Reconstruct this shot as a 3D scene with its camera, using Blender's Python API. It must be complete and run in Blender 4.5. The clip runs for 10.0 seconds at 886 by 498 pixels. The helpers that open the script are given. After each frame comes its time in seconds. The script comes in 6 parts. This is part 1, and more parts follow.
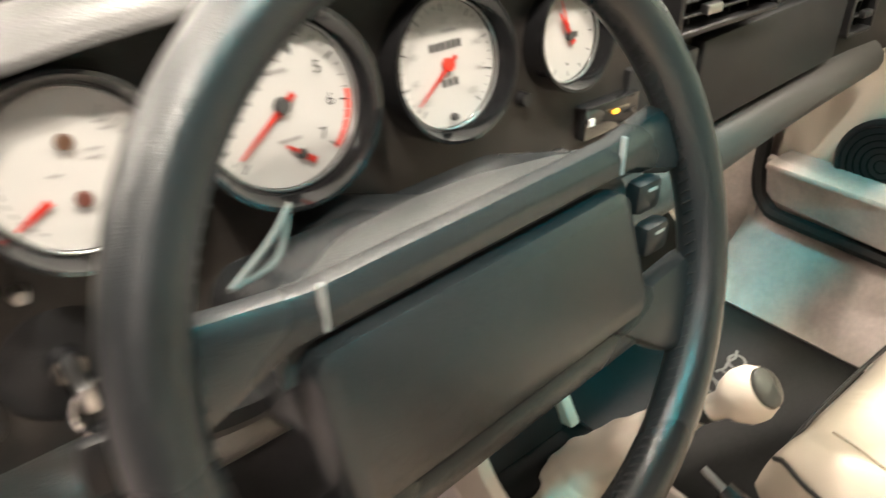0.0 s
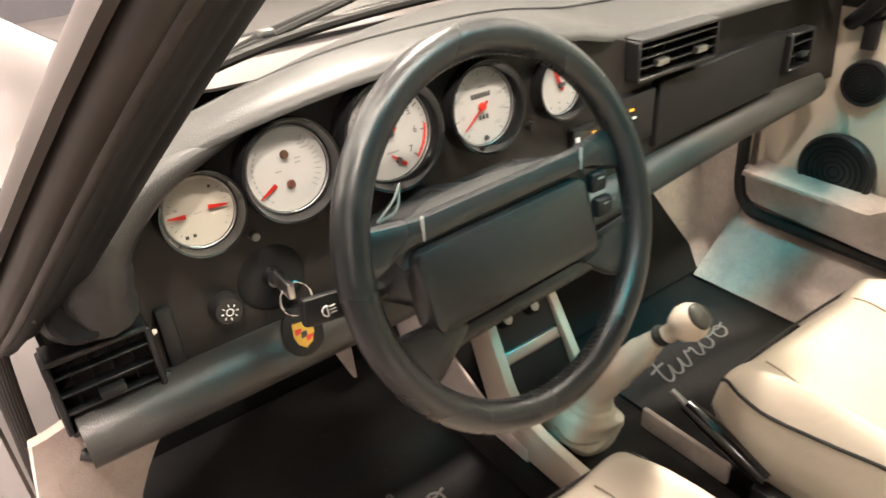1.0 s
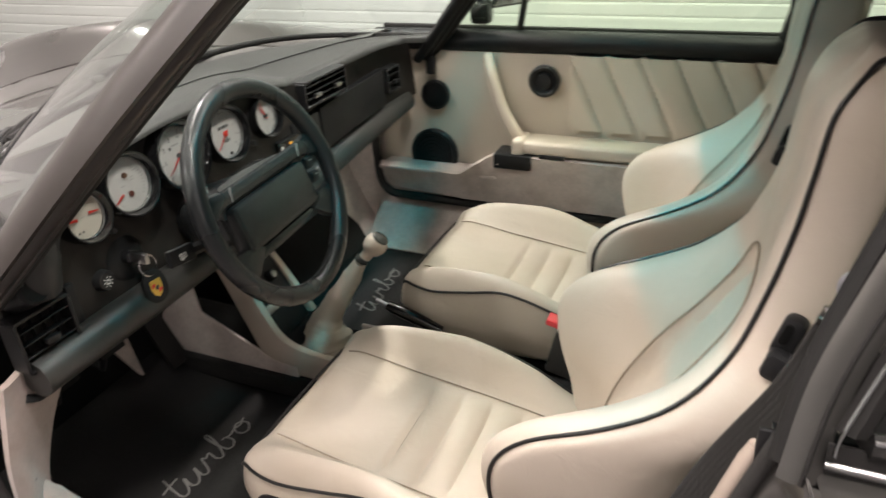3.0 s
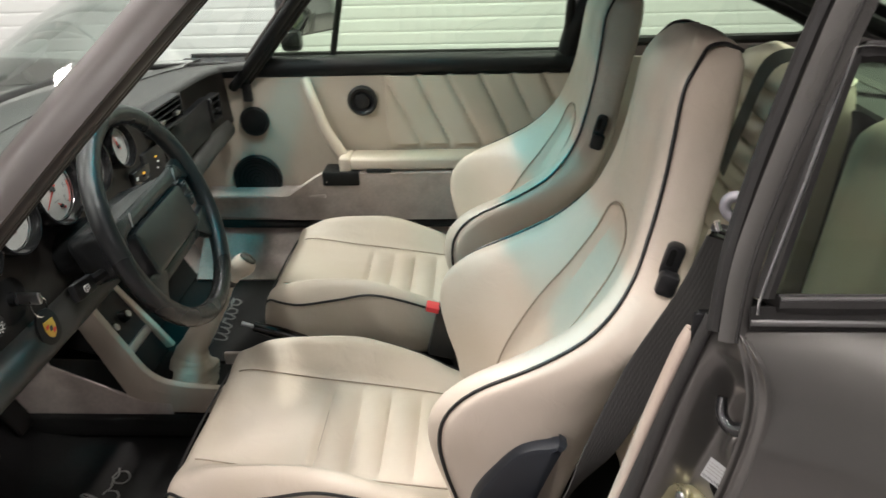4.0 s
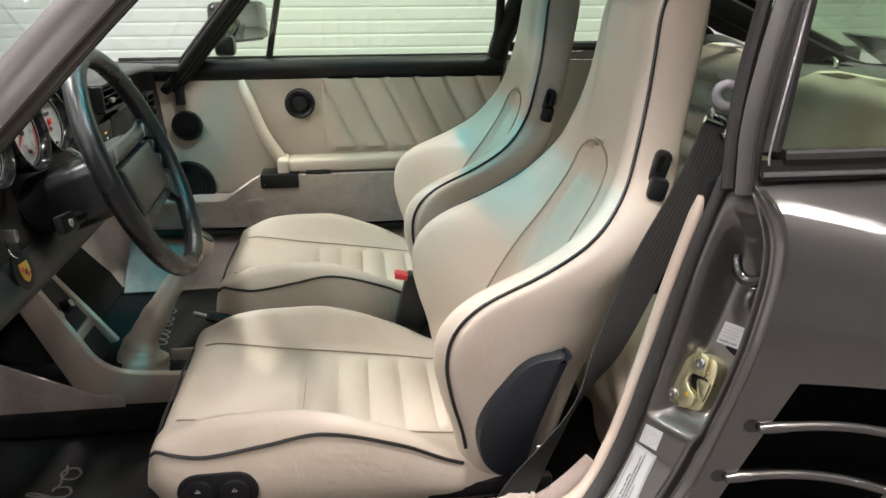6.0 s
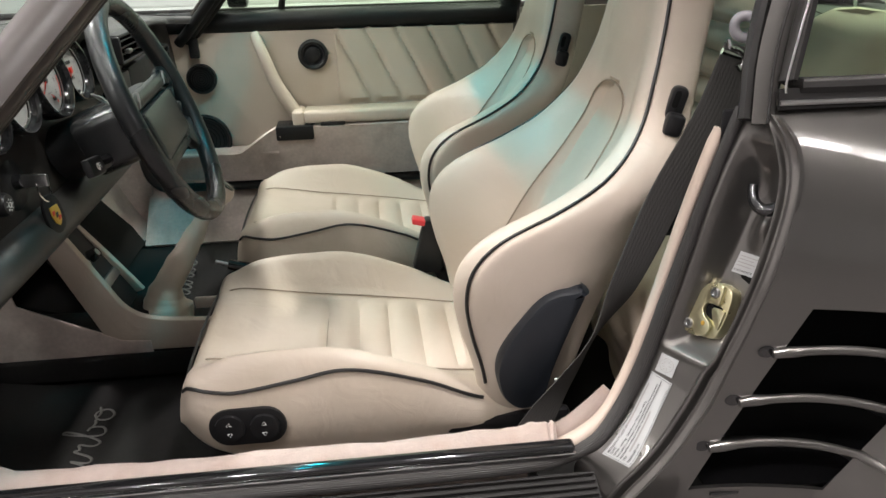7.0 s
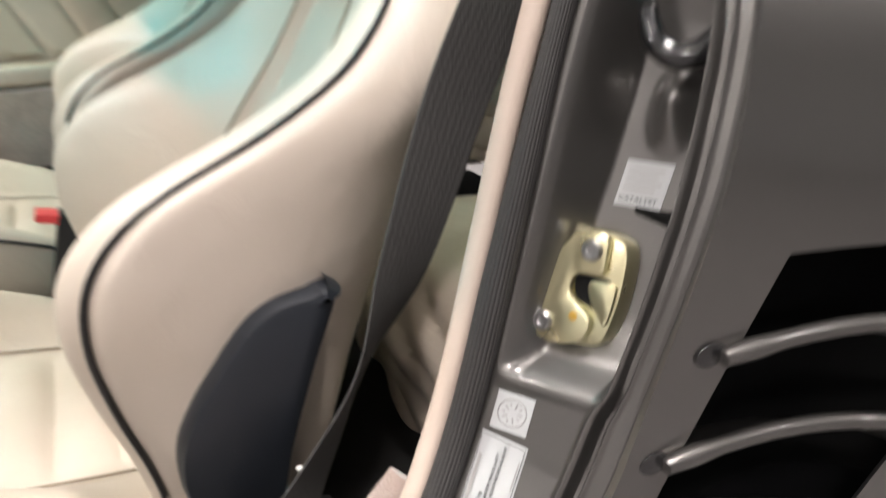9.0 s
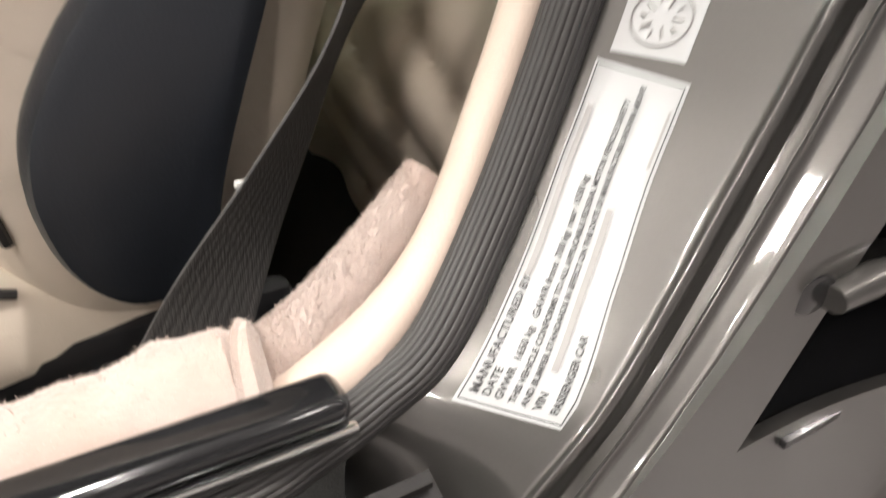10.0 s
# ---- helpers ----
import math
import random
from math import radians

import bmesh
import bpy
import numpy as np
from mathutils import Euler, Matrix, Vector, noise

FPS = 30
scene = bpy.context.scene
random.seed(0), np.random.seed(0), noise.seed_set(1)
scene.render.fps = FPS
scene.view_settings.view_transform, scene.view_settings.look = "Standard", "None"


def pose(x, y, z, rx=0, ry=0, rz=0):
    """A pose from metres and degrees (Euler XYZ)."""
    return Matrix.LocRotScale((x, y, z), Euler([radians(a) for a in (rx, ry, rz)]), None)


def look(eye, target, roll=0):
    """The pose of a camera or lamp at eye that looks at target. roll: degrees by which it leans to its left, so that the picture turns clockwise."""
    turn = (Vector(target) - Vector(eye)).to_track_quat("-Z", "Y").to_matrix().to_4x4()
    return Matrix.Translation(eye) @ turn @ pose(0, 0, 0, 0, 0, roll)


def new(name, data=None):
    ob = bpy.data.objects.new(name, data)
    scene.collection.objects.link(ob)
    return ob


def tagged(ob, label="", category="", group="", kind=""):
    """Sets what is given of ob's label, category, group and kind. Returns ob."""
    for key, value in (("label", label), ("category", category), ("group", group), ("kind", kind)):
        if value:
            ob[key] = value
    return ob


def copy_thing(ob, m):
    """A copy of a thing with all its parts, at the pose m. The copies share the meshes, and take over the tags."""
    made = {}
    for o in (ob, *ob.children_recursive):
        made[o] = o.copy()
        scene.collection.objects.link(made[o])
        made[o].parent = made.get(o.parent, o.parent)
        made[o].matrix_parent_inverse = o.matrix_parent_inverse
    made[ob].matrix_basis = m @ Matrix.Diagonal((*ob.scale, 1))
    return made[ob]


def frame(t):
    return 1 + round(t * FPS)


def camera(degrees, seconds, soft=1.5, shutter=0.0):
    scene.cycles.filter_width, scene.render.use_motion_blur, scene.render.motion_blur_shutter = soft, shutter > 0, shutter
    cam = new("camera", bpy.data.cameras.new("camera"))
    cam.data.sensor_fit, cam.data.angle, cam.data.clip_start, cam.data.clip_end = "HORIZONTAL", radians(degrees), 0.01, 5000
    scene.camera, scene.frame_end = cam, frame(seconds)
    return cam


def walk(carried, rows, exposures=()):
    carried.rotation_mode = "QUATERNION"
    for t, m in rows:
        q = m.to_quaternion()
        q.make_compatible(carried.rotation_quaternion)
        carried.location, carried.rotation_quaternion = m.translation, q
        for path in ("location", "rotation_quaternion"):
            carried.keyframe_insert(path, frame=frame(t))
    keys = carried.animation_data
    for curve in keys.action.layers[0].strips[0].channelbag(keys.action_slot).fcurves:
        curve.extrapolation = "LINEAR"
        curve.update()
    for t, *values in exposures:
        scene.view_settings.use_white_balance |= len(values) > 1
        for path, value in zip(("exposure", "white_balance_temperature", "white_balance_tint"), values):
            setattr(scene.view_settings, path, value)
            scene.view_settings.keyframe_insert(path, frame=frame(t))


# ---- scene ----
cam = camera(63.7, 10.0, shutter=0.5)
PATH = [
    (0, (-0.482, 0.511, 0.953), (0.565, 1.838, -0.115), -1.5),
    (0.3, (-0.551, 0.467, 0.99), (0.416, 1.85, -0.083), -3.7),
    (0.5, (-0.591, 0.418, 1.014), (0.346, 1.826, -0.054), -4.7),
    (0.6, (-0.617, 0.389, 1.024), (0.342, 1.801, -0.017), -5.1),
    (1, (-0.658, 0.286, 1.068), (0.321, 1.704, 0.052), -3.8),
    (1.5, (-0.71, 0.18, 1.098), (0.359, 1.539, 0.092), -2.9),
    (2, (-0.858, 0.077, 1.132), (0.426, 1.275, 0.175), -2.6),
    (2.5, (-1.037, 0.003, 1.174), (0.432, 0.989, 0.241), -3.2),
    (3, (-1.135, 0.031, 1.193), (0.47, 0.767, 0.254), -3.5),
    (3.2, (-1.17, 0.06, 1.203), (0.486, 0.664, 0.257), -3.4),
    (4.3, (-1.352, 0.266, 1.180), (0.468, 0.224, 0.326), -0.8),
    (4.5, (-1.381, 0.298, 1.162), (0.437, 0.188, 0.334), -0.4),
    (5, (-1.403, 0.344, 1.106), (0.438, 0.136, 0.351), -0.7),
    (6.3, (-1.404, 0.381, 1.004), (0.455, 0.155, 0.3), -0.1),
    (6.5, (-1.412, 0.38, 1.0), (0.433, 0.176, 0.255), -0.7),
    (7, (-1.432, 0.393, 0.996), (0.388, 0.205, 0.187), -1.3),
    (7.5, (-1.43, 0.387, 1.0), (0.38, 0.179, 0.176), -2.0),
    (8, (-1.368, 0.349, 0.965), (0.453, 0.01, 0.211), -4.7),
    (8.2, (-1.277, 0.285, 0.94), (0.555, -0.164, 0.274), -7.4),
    (8.5, (-1.16, 0.22, 0.867), (0.611, -0.386, 0.161), -4.1),
    (8.8, (-1.081, 0.22, 0.81), (0.655, -0.465, 0.092), -2.0),
    (9, (-1.011, 0.239, 0.758), (0.633, -0.587, -0.026), -0.3),
    (9.3, (-0.942, 0.227, 0.691), (0.594, -0.65, -0.244), -0.3),
    (9.5, (-0.907, 0.231, 0.618), (0.589, -0.733, -0.294), 1.7),
    (9.7, (-0.888, 0.228, 0.572), (0.601, -0.734, -0.355), 2.5),
    (10, (-0.865, 0.223, 0.542), (0.564, -0.726, -0.488), 3.8),
]
walk(cam, [(t, look(eye, target, roll)) for t, eye, target, roll in PATH],
     [(0, 0.94, 7250, 18), (0.5, 0.80, 7350, 19), (1.0, 0.62, 7400, 20), (1.7, 0.24, 7150, 19), (2.6, -0.42, 6700, 15), (4.5, -0.54, 6300, 11), (8.5, -0.46, 6300, 12), (9.0, -0.28, 6300, 12), (9.5, -0.08, 6400, 10), (10.0, -0.10, 6450, 10)])
# ---- world and light ----
world = bpy.data.worlds.new("room_world")
world.use_nodes = True
world.node_tree.nodes["Background"].inputs[0].default_value = (0.75, 0.78, 0.8, 1)
world.node_tree.nodes["Background"].inputs[1].default_value = 0.15
scene.world = world


def area_lamp(x, y, z, sx, sy, watts, colour=(1, 0.925, 0.87)):
    data = bpy.data.lights.new("tube_light", "AREA")
    data.shape, data.size, data.size_y, data.energy, data.color = "RECTANGLE", sx, sy, watts, colour
    ob = new("tube_light", data)
    ob.location = (x, y, z)
    return ob


# short battens under the ceiling: x, y, watts
LAMPS = [(0.35, 1.93, 120), (-1.0, 1.08, 26), (-1.0, -0.20, 64), (-1.0, 3.07, 20), (-1.0, 4.3, 40),
         (-2.4, 4.3, 35), (-2.4, 3.07, 8), (-2.4, 1.84, 50), (-2.4, 0.75, 3), (-2.4, -0.45, 3), (-2.42, -1.50, 4), (-2.42, -2.88, 26),
         (0.3, -0.3, 48), (0.9, 0.75, 9), (0.9, -0.45, 24), (0.9, -1.65, 48), (0.9, -2.88, 30), (1.2, 3.07, 18), (1.2, 4.3, 40), (2.4, 1.84, 5), (2.4, 0.75, 26), (2.4, -0.45, 6), (2.4, -1.65, 3), (-4.4, 2.6, 25), (-4.4, 4.6, 60)]
for lx, ly, lw in LAMPS:
    area_lamp(lx, ly, 2.86, 0.28, 0.11, lw)

# ---- materials ----


def material(name, colour, rough=0.5, metal=0.0, vary=0.08, scale=30.0, bump=0.0, bump_scale=400.0, coat=0.0, spec=0.5,
             sheen=0.0, kind="noise", tint=None, tint_scale=4.0, stretch=(1, 1, 1), crease=0.0):
    m = bpy.data.materials.new(name)
    m.use_nodes = True
    nt = m.node_tree
    b = nt.nodes["Principled BSDF"]
    b.inputs["Roughness"].default_value, b.inputs["Metallic"].default_value = rough, metal
    b.inputs["Coat Weight"].default_value, b.inputs["Specular IOR Level"].default_value = coat, spec
    b.inputs["Coat Roughness"].default_value = 0.03
    b.inputs["Sheen Weight"].default_value = sheen
    co = nt.nodes.new("ShaderNodeTexCoord")
    mp = nt.nodes.new("ShaderNodeMapping")
    mp.inputs["Scale"].default_value = stretch
    nt.links.new(co.outputs["Object"], mp.inputs[0])
    n1 = nt.nodes.new("ShaderNodeTexNoise")
    n1.inputs["Scale"].default_value, n1.inputs["Detail"].default_value = scale, 5
    nt.links.new(mp.outputs[0], n1.inputs["Vector"])
    n2 = nt.nodes.new("ShaderNodeTexNoise")
    n2.inputs["Scale"].default_value, n2.inputs["Detail"].default_value = tint_scale, 3
    nt.links.new(mp.outputs[0], n2.inputs["Vector"])
    ramp = nt.nodes.new("ShaderNodeMix")
    ramp.data_type = "RGBA"
    lo = tuple(max(0, c * (1 - vary)) for c in colour)
    hi = tuple(min(1, c * (1 + vary)) for c in colour)
    ramp.inputs[6].default_value, ramp.inputs[7].default_value = (*lo, 1), (*hi, 1)
    nt.links.new(n1.outputs[0], ramp.inputs[0])
    out = ramp.outputs[2]
    mix = nt.nodes.new("ShaderNodeMix")
    mix.data_type = "RGBA"
    mix.inputs[7].default_value = (*(tint or tuple(c * (1 - 1.5 * vary) for c in colour)), 1)
    cr = nt.nodes.new("ShaderNodeMapRange")
    cr.inputs[1].default_value, cr.inputs[2].default_value, cr.inputs[4].default_value = 0.45, 0.75, 0.6
    nt.links.new(n2.outputs[0], cr.inputs[0])
    nt.links.new(cr.outputs[0], mix.inputs[0])
    nt.links.new(out, mix.inputs[6])
    out = mix.outputs[2]
    nt.links.new(out, b.inputs["Base Color"])
    rr = nt.nodes.new("ShaderNodeMapRange")
    rr.inputs[3].default_value, rr.inputs[4].default_value = max(0.02, rough * 0.8), min(1, rough * 1.2)
    nt.links.new(n2.outputs[0], rr.inputs[0])
    nt.links.new(rr.outputs[0], b.inputs["Roughness"])
    if bump:
        if kind == "noise":
            t = nt.nodes.new("ShaderNodeTexNoise")
            t.inputs["Detail"].default_value = 4
        else:
            t = nt.nodes.new("ShaderNodeTexVoronoi")
            t.feature = "SMOOTH_F1"
        t.inputs["Scale"].default_value = bump_scale
        nt.links.new(mp.outputs[0], t.inputs["Vector"])
        bp = nt.nodes.new("ShaderNodeBump")
        bp.inputs["Strength"].default_value, bp.inputs["Distance"].default_value = bump, 0.001
        nt.links.new(t.outputs[0], bp.inputs["Height"])
        nt.links.new(bp.outputs[0], b.inputs["Normal"])
        if crease:
            cn = nt.nodes.new("ShaderNodeTexNoise")
            cn.inputs["Scale"].default_value, cn.inputs["Detail"].default_value, cn.inputs["Distortion"].default_value = 22, 3, 1.2
            nt.links.new(mp.outputs[0], cn.inputs["Vector"])
            cb = nt.nodes.new("ShaderNodeBump")
            cb.inputs["Strength"].default_value, cb.inputs["Distance"].default_value = crease, 0.006
            nt.links.new(cn.outputs[0], cb.inputs["Height"])
            nt.links.new(cb.outputs[0], bp.inputs["Normal"])
    return m


def glass(name, colour, gloss=1.0):
    m = bpy.data.materials.new(name)
    m.use_nodes = True
    nt = m.node_tree
    nt.nodes.clear()
    o = nt.nodes.new("ShaderNodeOutputMaterial")
    tr, gl, mx, lw, pw, fr = [nt.nodes.new(n) for n in ("ShaderNodeBsdfTransparent", "ShaderNodeBsdfGlossy", "ShaderNodeMixShader", "ShaderNodeLayerWeight", "ShaderNodeMath", "ShaderNodeMath")]
    tr.inputs[0].default_value = (*colour, 1)
    gl.inputs["Roughness"].default_value = 0.02
    gl.inputs[0].default_value = (gloss, gloss, gloss, 1)
    lw.inputs[0].default_value = 0.5
    pw.operation, fr.operation = "POWER", "MULTIPLY_ADD"
    pw.inputs[1].default_value, fr.inputs[1].default_value, fr.inputs[2].default_value = 5, 0.92, 0.08
    nt.links.new(lw.outputs["Facing"], pw.inputs[0])
    nt.links.new(pw.outputs[0], fr.inputs[0])
    nt.links.new(fr.outputs[0], mx.inputs[0])
    nt.links.new(tr.outputs[0], mx.inputs[1])
    nt.links.new(gl.outputs[0], mx.inputs[2])
    nt.links.new(mx.outputs[0], o.inputs[0])
    return m


def glow(name, colour, strength):
    m = bpy.data.materials.new(name)
    m.use_nodes = True
    b = m.node_tree.nodes["Principled BSDF"]
    b.inputs["Base Color"].default_value = (*colour, 1)
    b.inputs["Emission Color"].default_value = (*colour, 1)
    b.inputs["Emission Strength"].default_value = strength
    return m


CREAM = (0.58, 0.505, 0.425)
M_LEATHER = material("cream_leather", CREAM, 0.42, vary=0.04, scale=8, bump=0.12, bump_scale=900, kind="voronoi", tint=(0.53, 0.445, 0.345), tint_scale=5, crease=0.25)
M_PLEAT = material("cream_pleated_leather", (0.58, 0.505, 0.42), 0.45, vary=0.05, scale=10, bump=0.12, bump_scale=900, kind="voronoi", tint=(0.50, 0.42, 0.32), tint_scale=6, crease=0.25)
M_STRIP = material("pinkish_beige_vinyl", (0.53, 0.435, 0.365), 0.45, vary=0.05, scale=14, bump=0.15, bump_scale=900, kind="voronoi", crease=0.1)
M_FASCIA = material("brown_black_vinyl", (0.021, 0.0185, 0.017), 0.46, spec=0.28, vary=0.15, scale=40, bump=0.25, bump_scale=1100, kind="voronoi")
M_PIPING = material("black_piping", (0.015, 0.014, 0.014), 0.4)
M_SEAM = material("beige_thread", (0.30, 0.25, 0.19), 0.7)
M_CARPET = material("beige_carpet", (0.58, 0.50, 0.455), 0.95, vary=0.20, scale=120, bump=0.9, bump_scale=500, sheen=0.4, spec=0.1, tint=(0.36, 0.29, 0.26), tint_scale=18)
M_FLEECE = material("pale_fleece", (0.46, 0.38, 0.34), 0.95, vary=0.12, scale=90, bump=1.0, bump_scale=350, sheen=0.5, spec=0.1, tint=(0.40, 0.30, 0.25), tint_scale=25)
M_MAT = material("black_mat_carpet", (0.019, 0.0185, 0.018), 0.95, vary=0.3, scale=200, bump=0.9, bump_scale=700, sheen=0.02, spec=0.1, tint=(0.02, 0.02, 0.021), tint_scale=7)
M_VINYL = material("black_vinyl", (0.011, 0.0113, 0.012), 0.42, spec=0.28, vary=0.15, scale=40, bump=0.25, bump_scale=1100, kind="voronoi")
M_KNEE = material("black_padded_vinyl", (0.042, 0.0405, 0.038), 0.42, vary=0.1, scale=30, bump=0.3, bump_scale=800, kind="voronoi")
M_DASHTOP = material("charcoal_leather", (0.036, 0.0352, 0.034), 0.42, vary=0.1, scale=30, bump=0.3, bump_scale=800, kind="voronoi")
M_COVERHIDE = material("blue_black_leather", (0.0135, 0.0165, 0.022), 0.44, vary=0.15, scale=14, bump=0.10, bump_scale=700, kind="voronoi")
M_PLASTIC = material("black_plastic", (0.014, 0.014, 0.015), 0.38, vary=0.1, spec=0.35)
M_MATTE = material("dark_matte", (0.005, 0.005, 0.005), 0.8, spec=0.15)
M_RUBBER = material("black_rubber", (0.016, 0.015, 0.0145), 0.6, spec=0.3, vary=0.15, scale=60)
M_GASKET = material("brown_black_gasket", (0.036, 0.029, 0.025), 0.38, vary=0.15, scale=60)
M_SEAL = material("ribbed_rubber", (0.036, 0.034, 0.033), 0.5, vary=0.12, scale=60)
M_GLOSSBLACK = material("gloss_black", (0.012, 0.012, 0.013), 0.12, coat=0.6)
M_WHEELRIM = material("black_rim_leather", (0.017, 0.0175, 0.0185), 0.27, vary=0.12, scale=50, bump=0.2, bump_scale=1300, kind="voronoi")
M_PAINT = material("bronze_grey_paint", (0.140, 0.134, 0.126), 0.29, metal=0.75, vary=0.05, scale=900, coat=1.0)
M_CHROME = material("chrome", (0.75, 0.75, 0.75), 0.12, metal=1.0, vary=0.03)
M_STEEL = material("brushed_steel", (0.5, 0.5, 0.5), 0.3, metal=1.0, vary=0.08)
M_BRASSZ = material("yellow_zinc", (0.62, 0.57, 0.36), 0.28, metal=0.9, vary=0.12, scale=40, tint=(0.60, 0.62, 0.42), tint_scale=30)
M_DIAL = material("cream_dial", (0.49, 0.48, 0.46), 0.5, vary=0.02)
M_DIALW = material("warm_dial", (0.49, 0.455, 0.385), 0.5, vary=0.02)
M_INK = material("dark_ink", (0.05, 0.05, 0.05), 0.6)
M_INKGREY = material("grey_ink", (0.32, 0.31, 0.30), 0.6)
M_RED = material("red_needle", (0.75, 0.05, 0.03), 0.4)
M_REDGLOW = material("red_button", (0.8, 0.05, 0.06), 0.35)
M_WHITE = material("white_marking", (0.75, 0.75, 0.73), 0.5, vary=0.02)
M_LABEL = material("silver_label", (0.47, 0.48, 0.48), 0.4, vary=0.03)
M_GOLD = material("gold_enamel", (0.70, 0.42, 0.08), 0.3, metal=0.5)
M_BELT = material("grey_webbing", (0.065, 0.062, 0.060), 0.7, vary=0.12, scale=300, bump=0.5, bump_scale=900, stretch=(1, 1, 0.1))
M_WALL = material("white_wall", (0.86, 0.84, 0.83), 0.7, vary=0.03, scale=3)
M_SLAT = material("white_slat", (0.60, 0.63, 0.60), 0.5, vary=0.03, scale=6)
M_GREYWALL = material("grey_wall", (0.44, 0.44, 0.445), 0.7, vary=0.05, scale=3)
M_FLOOR = material("grey_floor", (0.195, 0.181, 0.177), 0.35, vary=0.08, scale=5, tint=(0.155, 0.144, 0.141))
M_BASE = material("dark_skirting", (0.10, 0.10, 0.11), 0.5)
M_CEIL = material("white_ceiling", (0.85, 0.85, 0.85), 0.8)
M_HEAD = material("dark_headliner", (0.05, 0.05, 0.05), 0.9)
M_SCREEN = glass("windscreen_glass", (0.86, 0.93, 0.90))
M_BAND = glass("teal_shade_band", (0.002, 0.50, 0.62))
M_SIDEGLASS = glass("green_side_glass", (0.74, 0.89, 0.72))
M_TUBE = glow("lamp_diffuser", (1, 0.96, 0.9), 34)
M_AMBER = glow("amber_mark", (1.0, 0.45, 0.05), 0.8)
M_SHACKLE = material("lilac_grey_plastic", (0.24, 0.23, 0.25), 0.35, vary=0.06, scale=40)
M_TEXT = material("grey_thread", (0.12, 0.12, 0.112), 0.8)
M_KNOBTOP = material("dark_cap", (0.05, 0.05, 0.045), 0.25)
M_MIRROR = material("mirror_glass", (0.85, 0.85, 0.85), 0.02, metal=1.0, vary=0.0)

# ---- mesh helpers ----


def finish(name, bm, mat, smooth=True):
    me = bpy.data.meshes.new(name)
    bmesh.ops.recalc_face_normals(bm, faces=bm.faces)
    bm.to_mesh(me)
    bm.free()
    if smooth:
        for p in me.polygons:
            p.use_smooth = True
        me.set_sharp_from_angle(angle=radians(40))
    me.materials.append(mat)
    return me


def thing(name, loc=(0, 0, 0), label="", category="", group="", kind=""):
    ob = new(name)
    ob.empty_display_size = 0.05
    ob.location = loc
    return tagged(ob, label, category, group, kind)


def solid(name, bm, mat, label="", category="", group="", kind="", smooth=True):
    return tagged(new(name, finish(name, bm, mat, smooth)), label, category, group, kind)


def part(name, bm, mat, parent, label="", smooth=True):
    ob = new(name, finish(name, bm, mat, smooth))
    ob.parent = parent
    if parent.parent is None:
        ob.matrix_parent_inverse = Matrix.Translation(parent.location).inverted()
    if label:
        tagged(ob, label)
    return ob


def spline(keys, n=8, closed=False):
    """Catmull-Rom points through the keys, n to a span."""
    k = [Vector(p) for p in keys]
    m = len(k)
    out = []
    spans = m if closed else m - 1
    for i in range(spans):
        if closed:
            p0, p1, p2, p3 = k[(i - 1) % m], k[i], k[(i + 1) % m], k[(i + 2) % m]
        else:
            p1, p2 = k[i], k[i + 1]
            p0 = k[i - 1] if i else 2 * p1 - p2
            p3 = k[i + 2] if i + 2 < m else 2 * p2 - p1
        for j in range(n):
            t = j / n
            out.append(0.5 * (2 * p1 + (p2 - p0) * t + (2 * p0 - 5 * p1 + 4 * p2 - p3) * t * t + (3 * p1 - p0 - 3 * p2 + p3) * t ** 3))
    if not closed:
        out.append(k[-1])
    return out


def lut(keys, n=6):
    """A smooth function through (a, b) keys in rising a."""
    xs = [k[0] for k in keys]

    def f(x):
        if x <= xs[0]:
            return keys[0][1]
        if x >= xs[-1]:
            return keys[-1][1]
        i = max(j for j in range(len(xs)) if xs[j] <= x)
        i = min(i, len(xs) - 2)
        h = xs[i + 1] - xs[i]
        t = (x - xs[i]) / h
        d = [(keys[min(j + 1, len(xs) - 1)][1] - keys[max(j - 1, 0)][1]) / max(1e-6, xs[min(j + 1, len(xs) - 1)] - xs[max(j - 1, 0)]) for j in (i, i + 1)]
        a, b = keys[i][1], keys[i + 1][1]
        return (2 * t ** 3 - 3 * t * t + 1) * a + (t ** 3 - 2 * t * t + t) * h * d[0] + (3 * t * t - 2 * t ** 3) * b + (t ** 3 - t * t) * h * d[1]
    return f


def loft(rings, closed_ring=True, caps=True, bm=None):
    bm = bm or bmesh.new()
    rows = [[bm.verts.new(p) for p in r] for r in rings]
    n = len(rings[0])
    for a, b in zip(rows, rows[1:]):
        for i in range(n if closed_ring else n - 1):
            j = (i + 1) % n
            bm.faces.new((a[i], a[j], b[j], b[i]))
    if caps and closed_ring:
        bm.faces.new(list(reversed(rows[0])))
        bm.faces.new(rows[-1])
    return bm


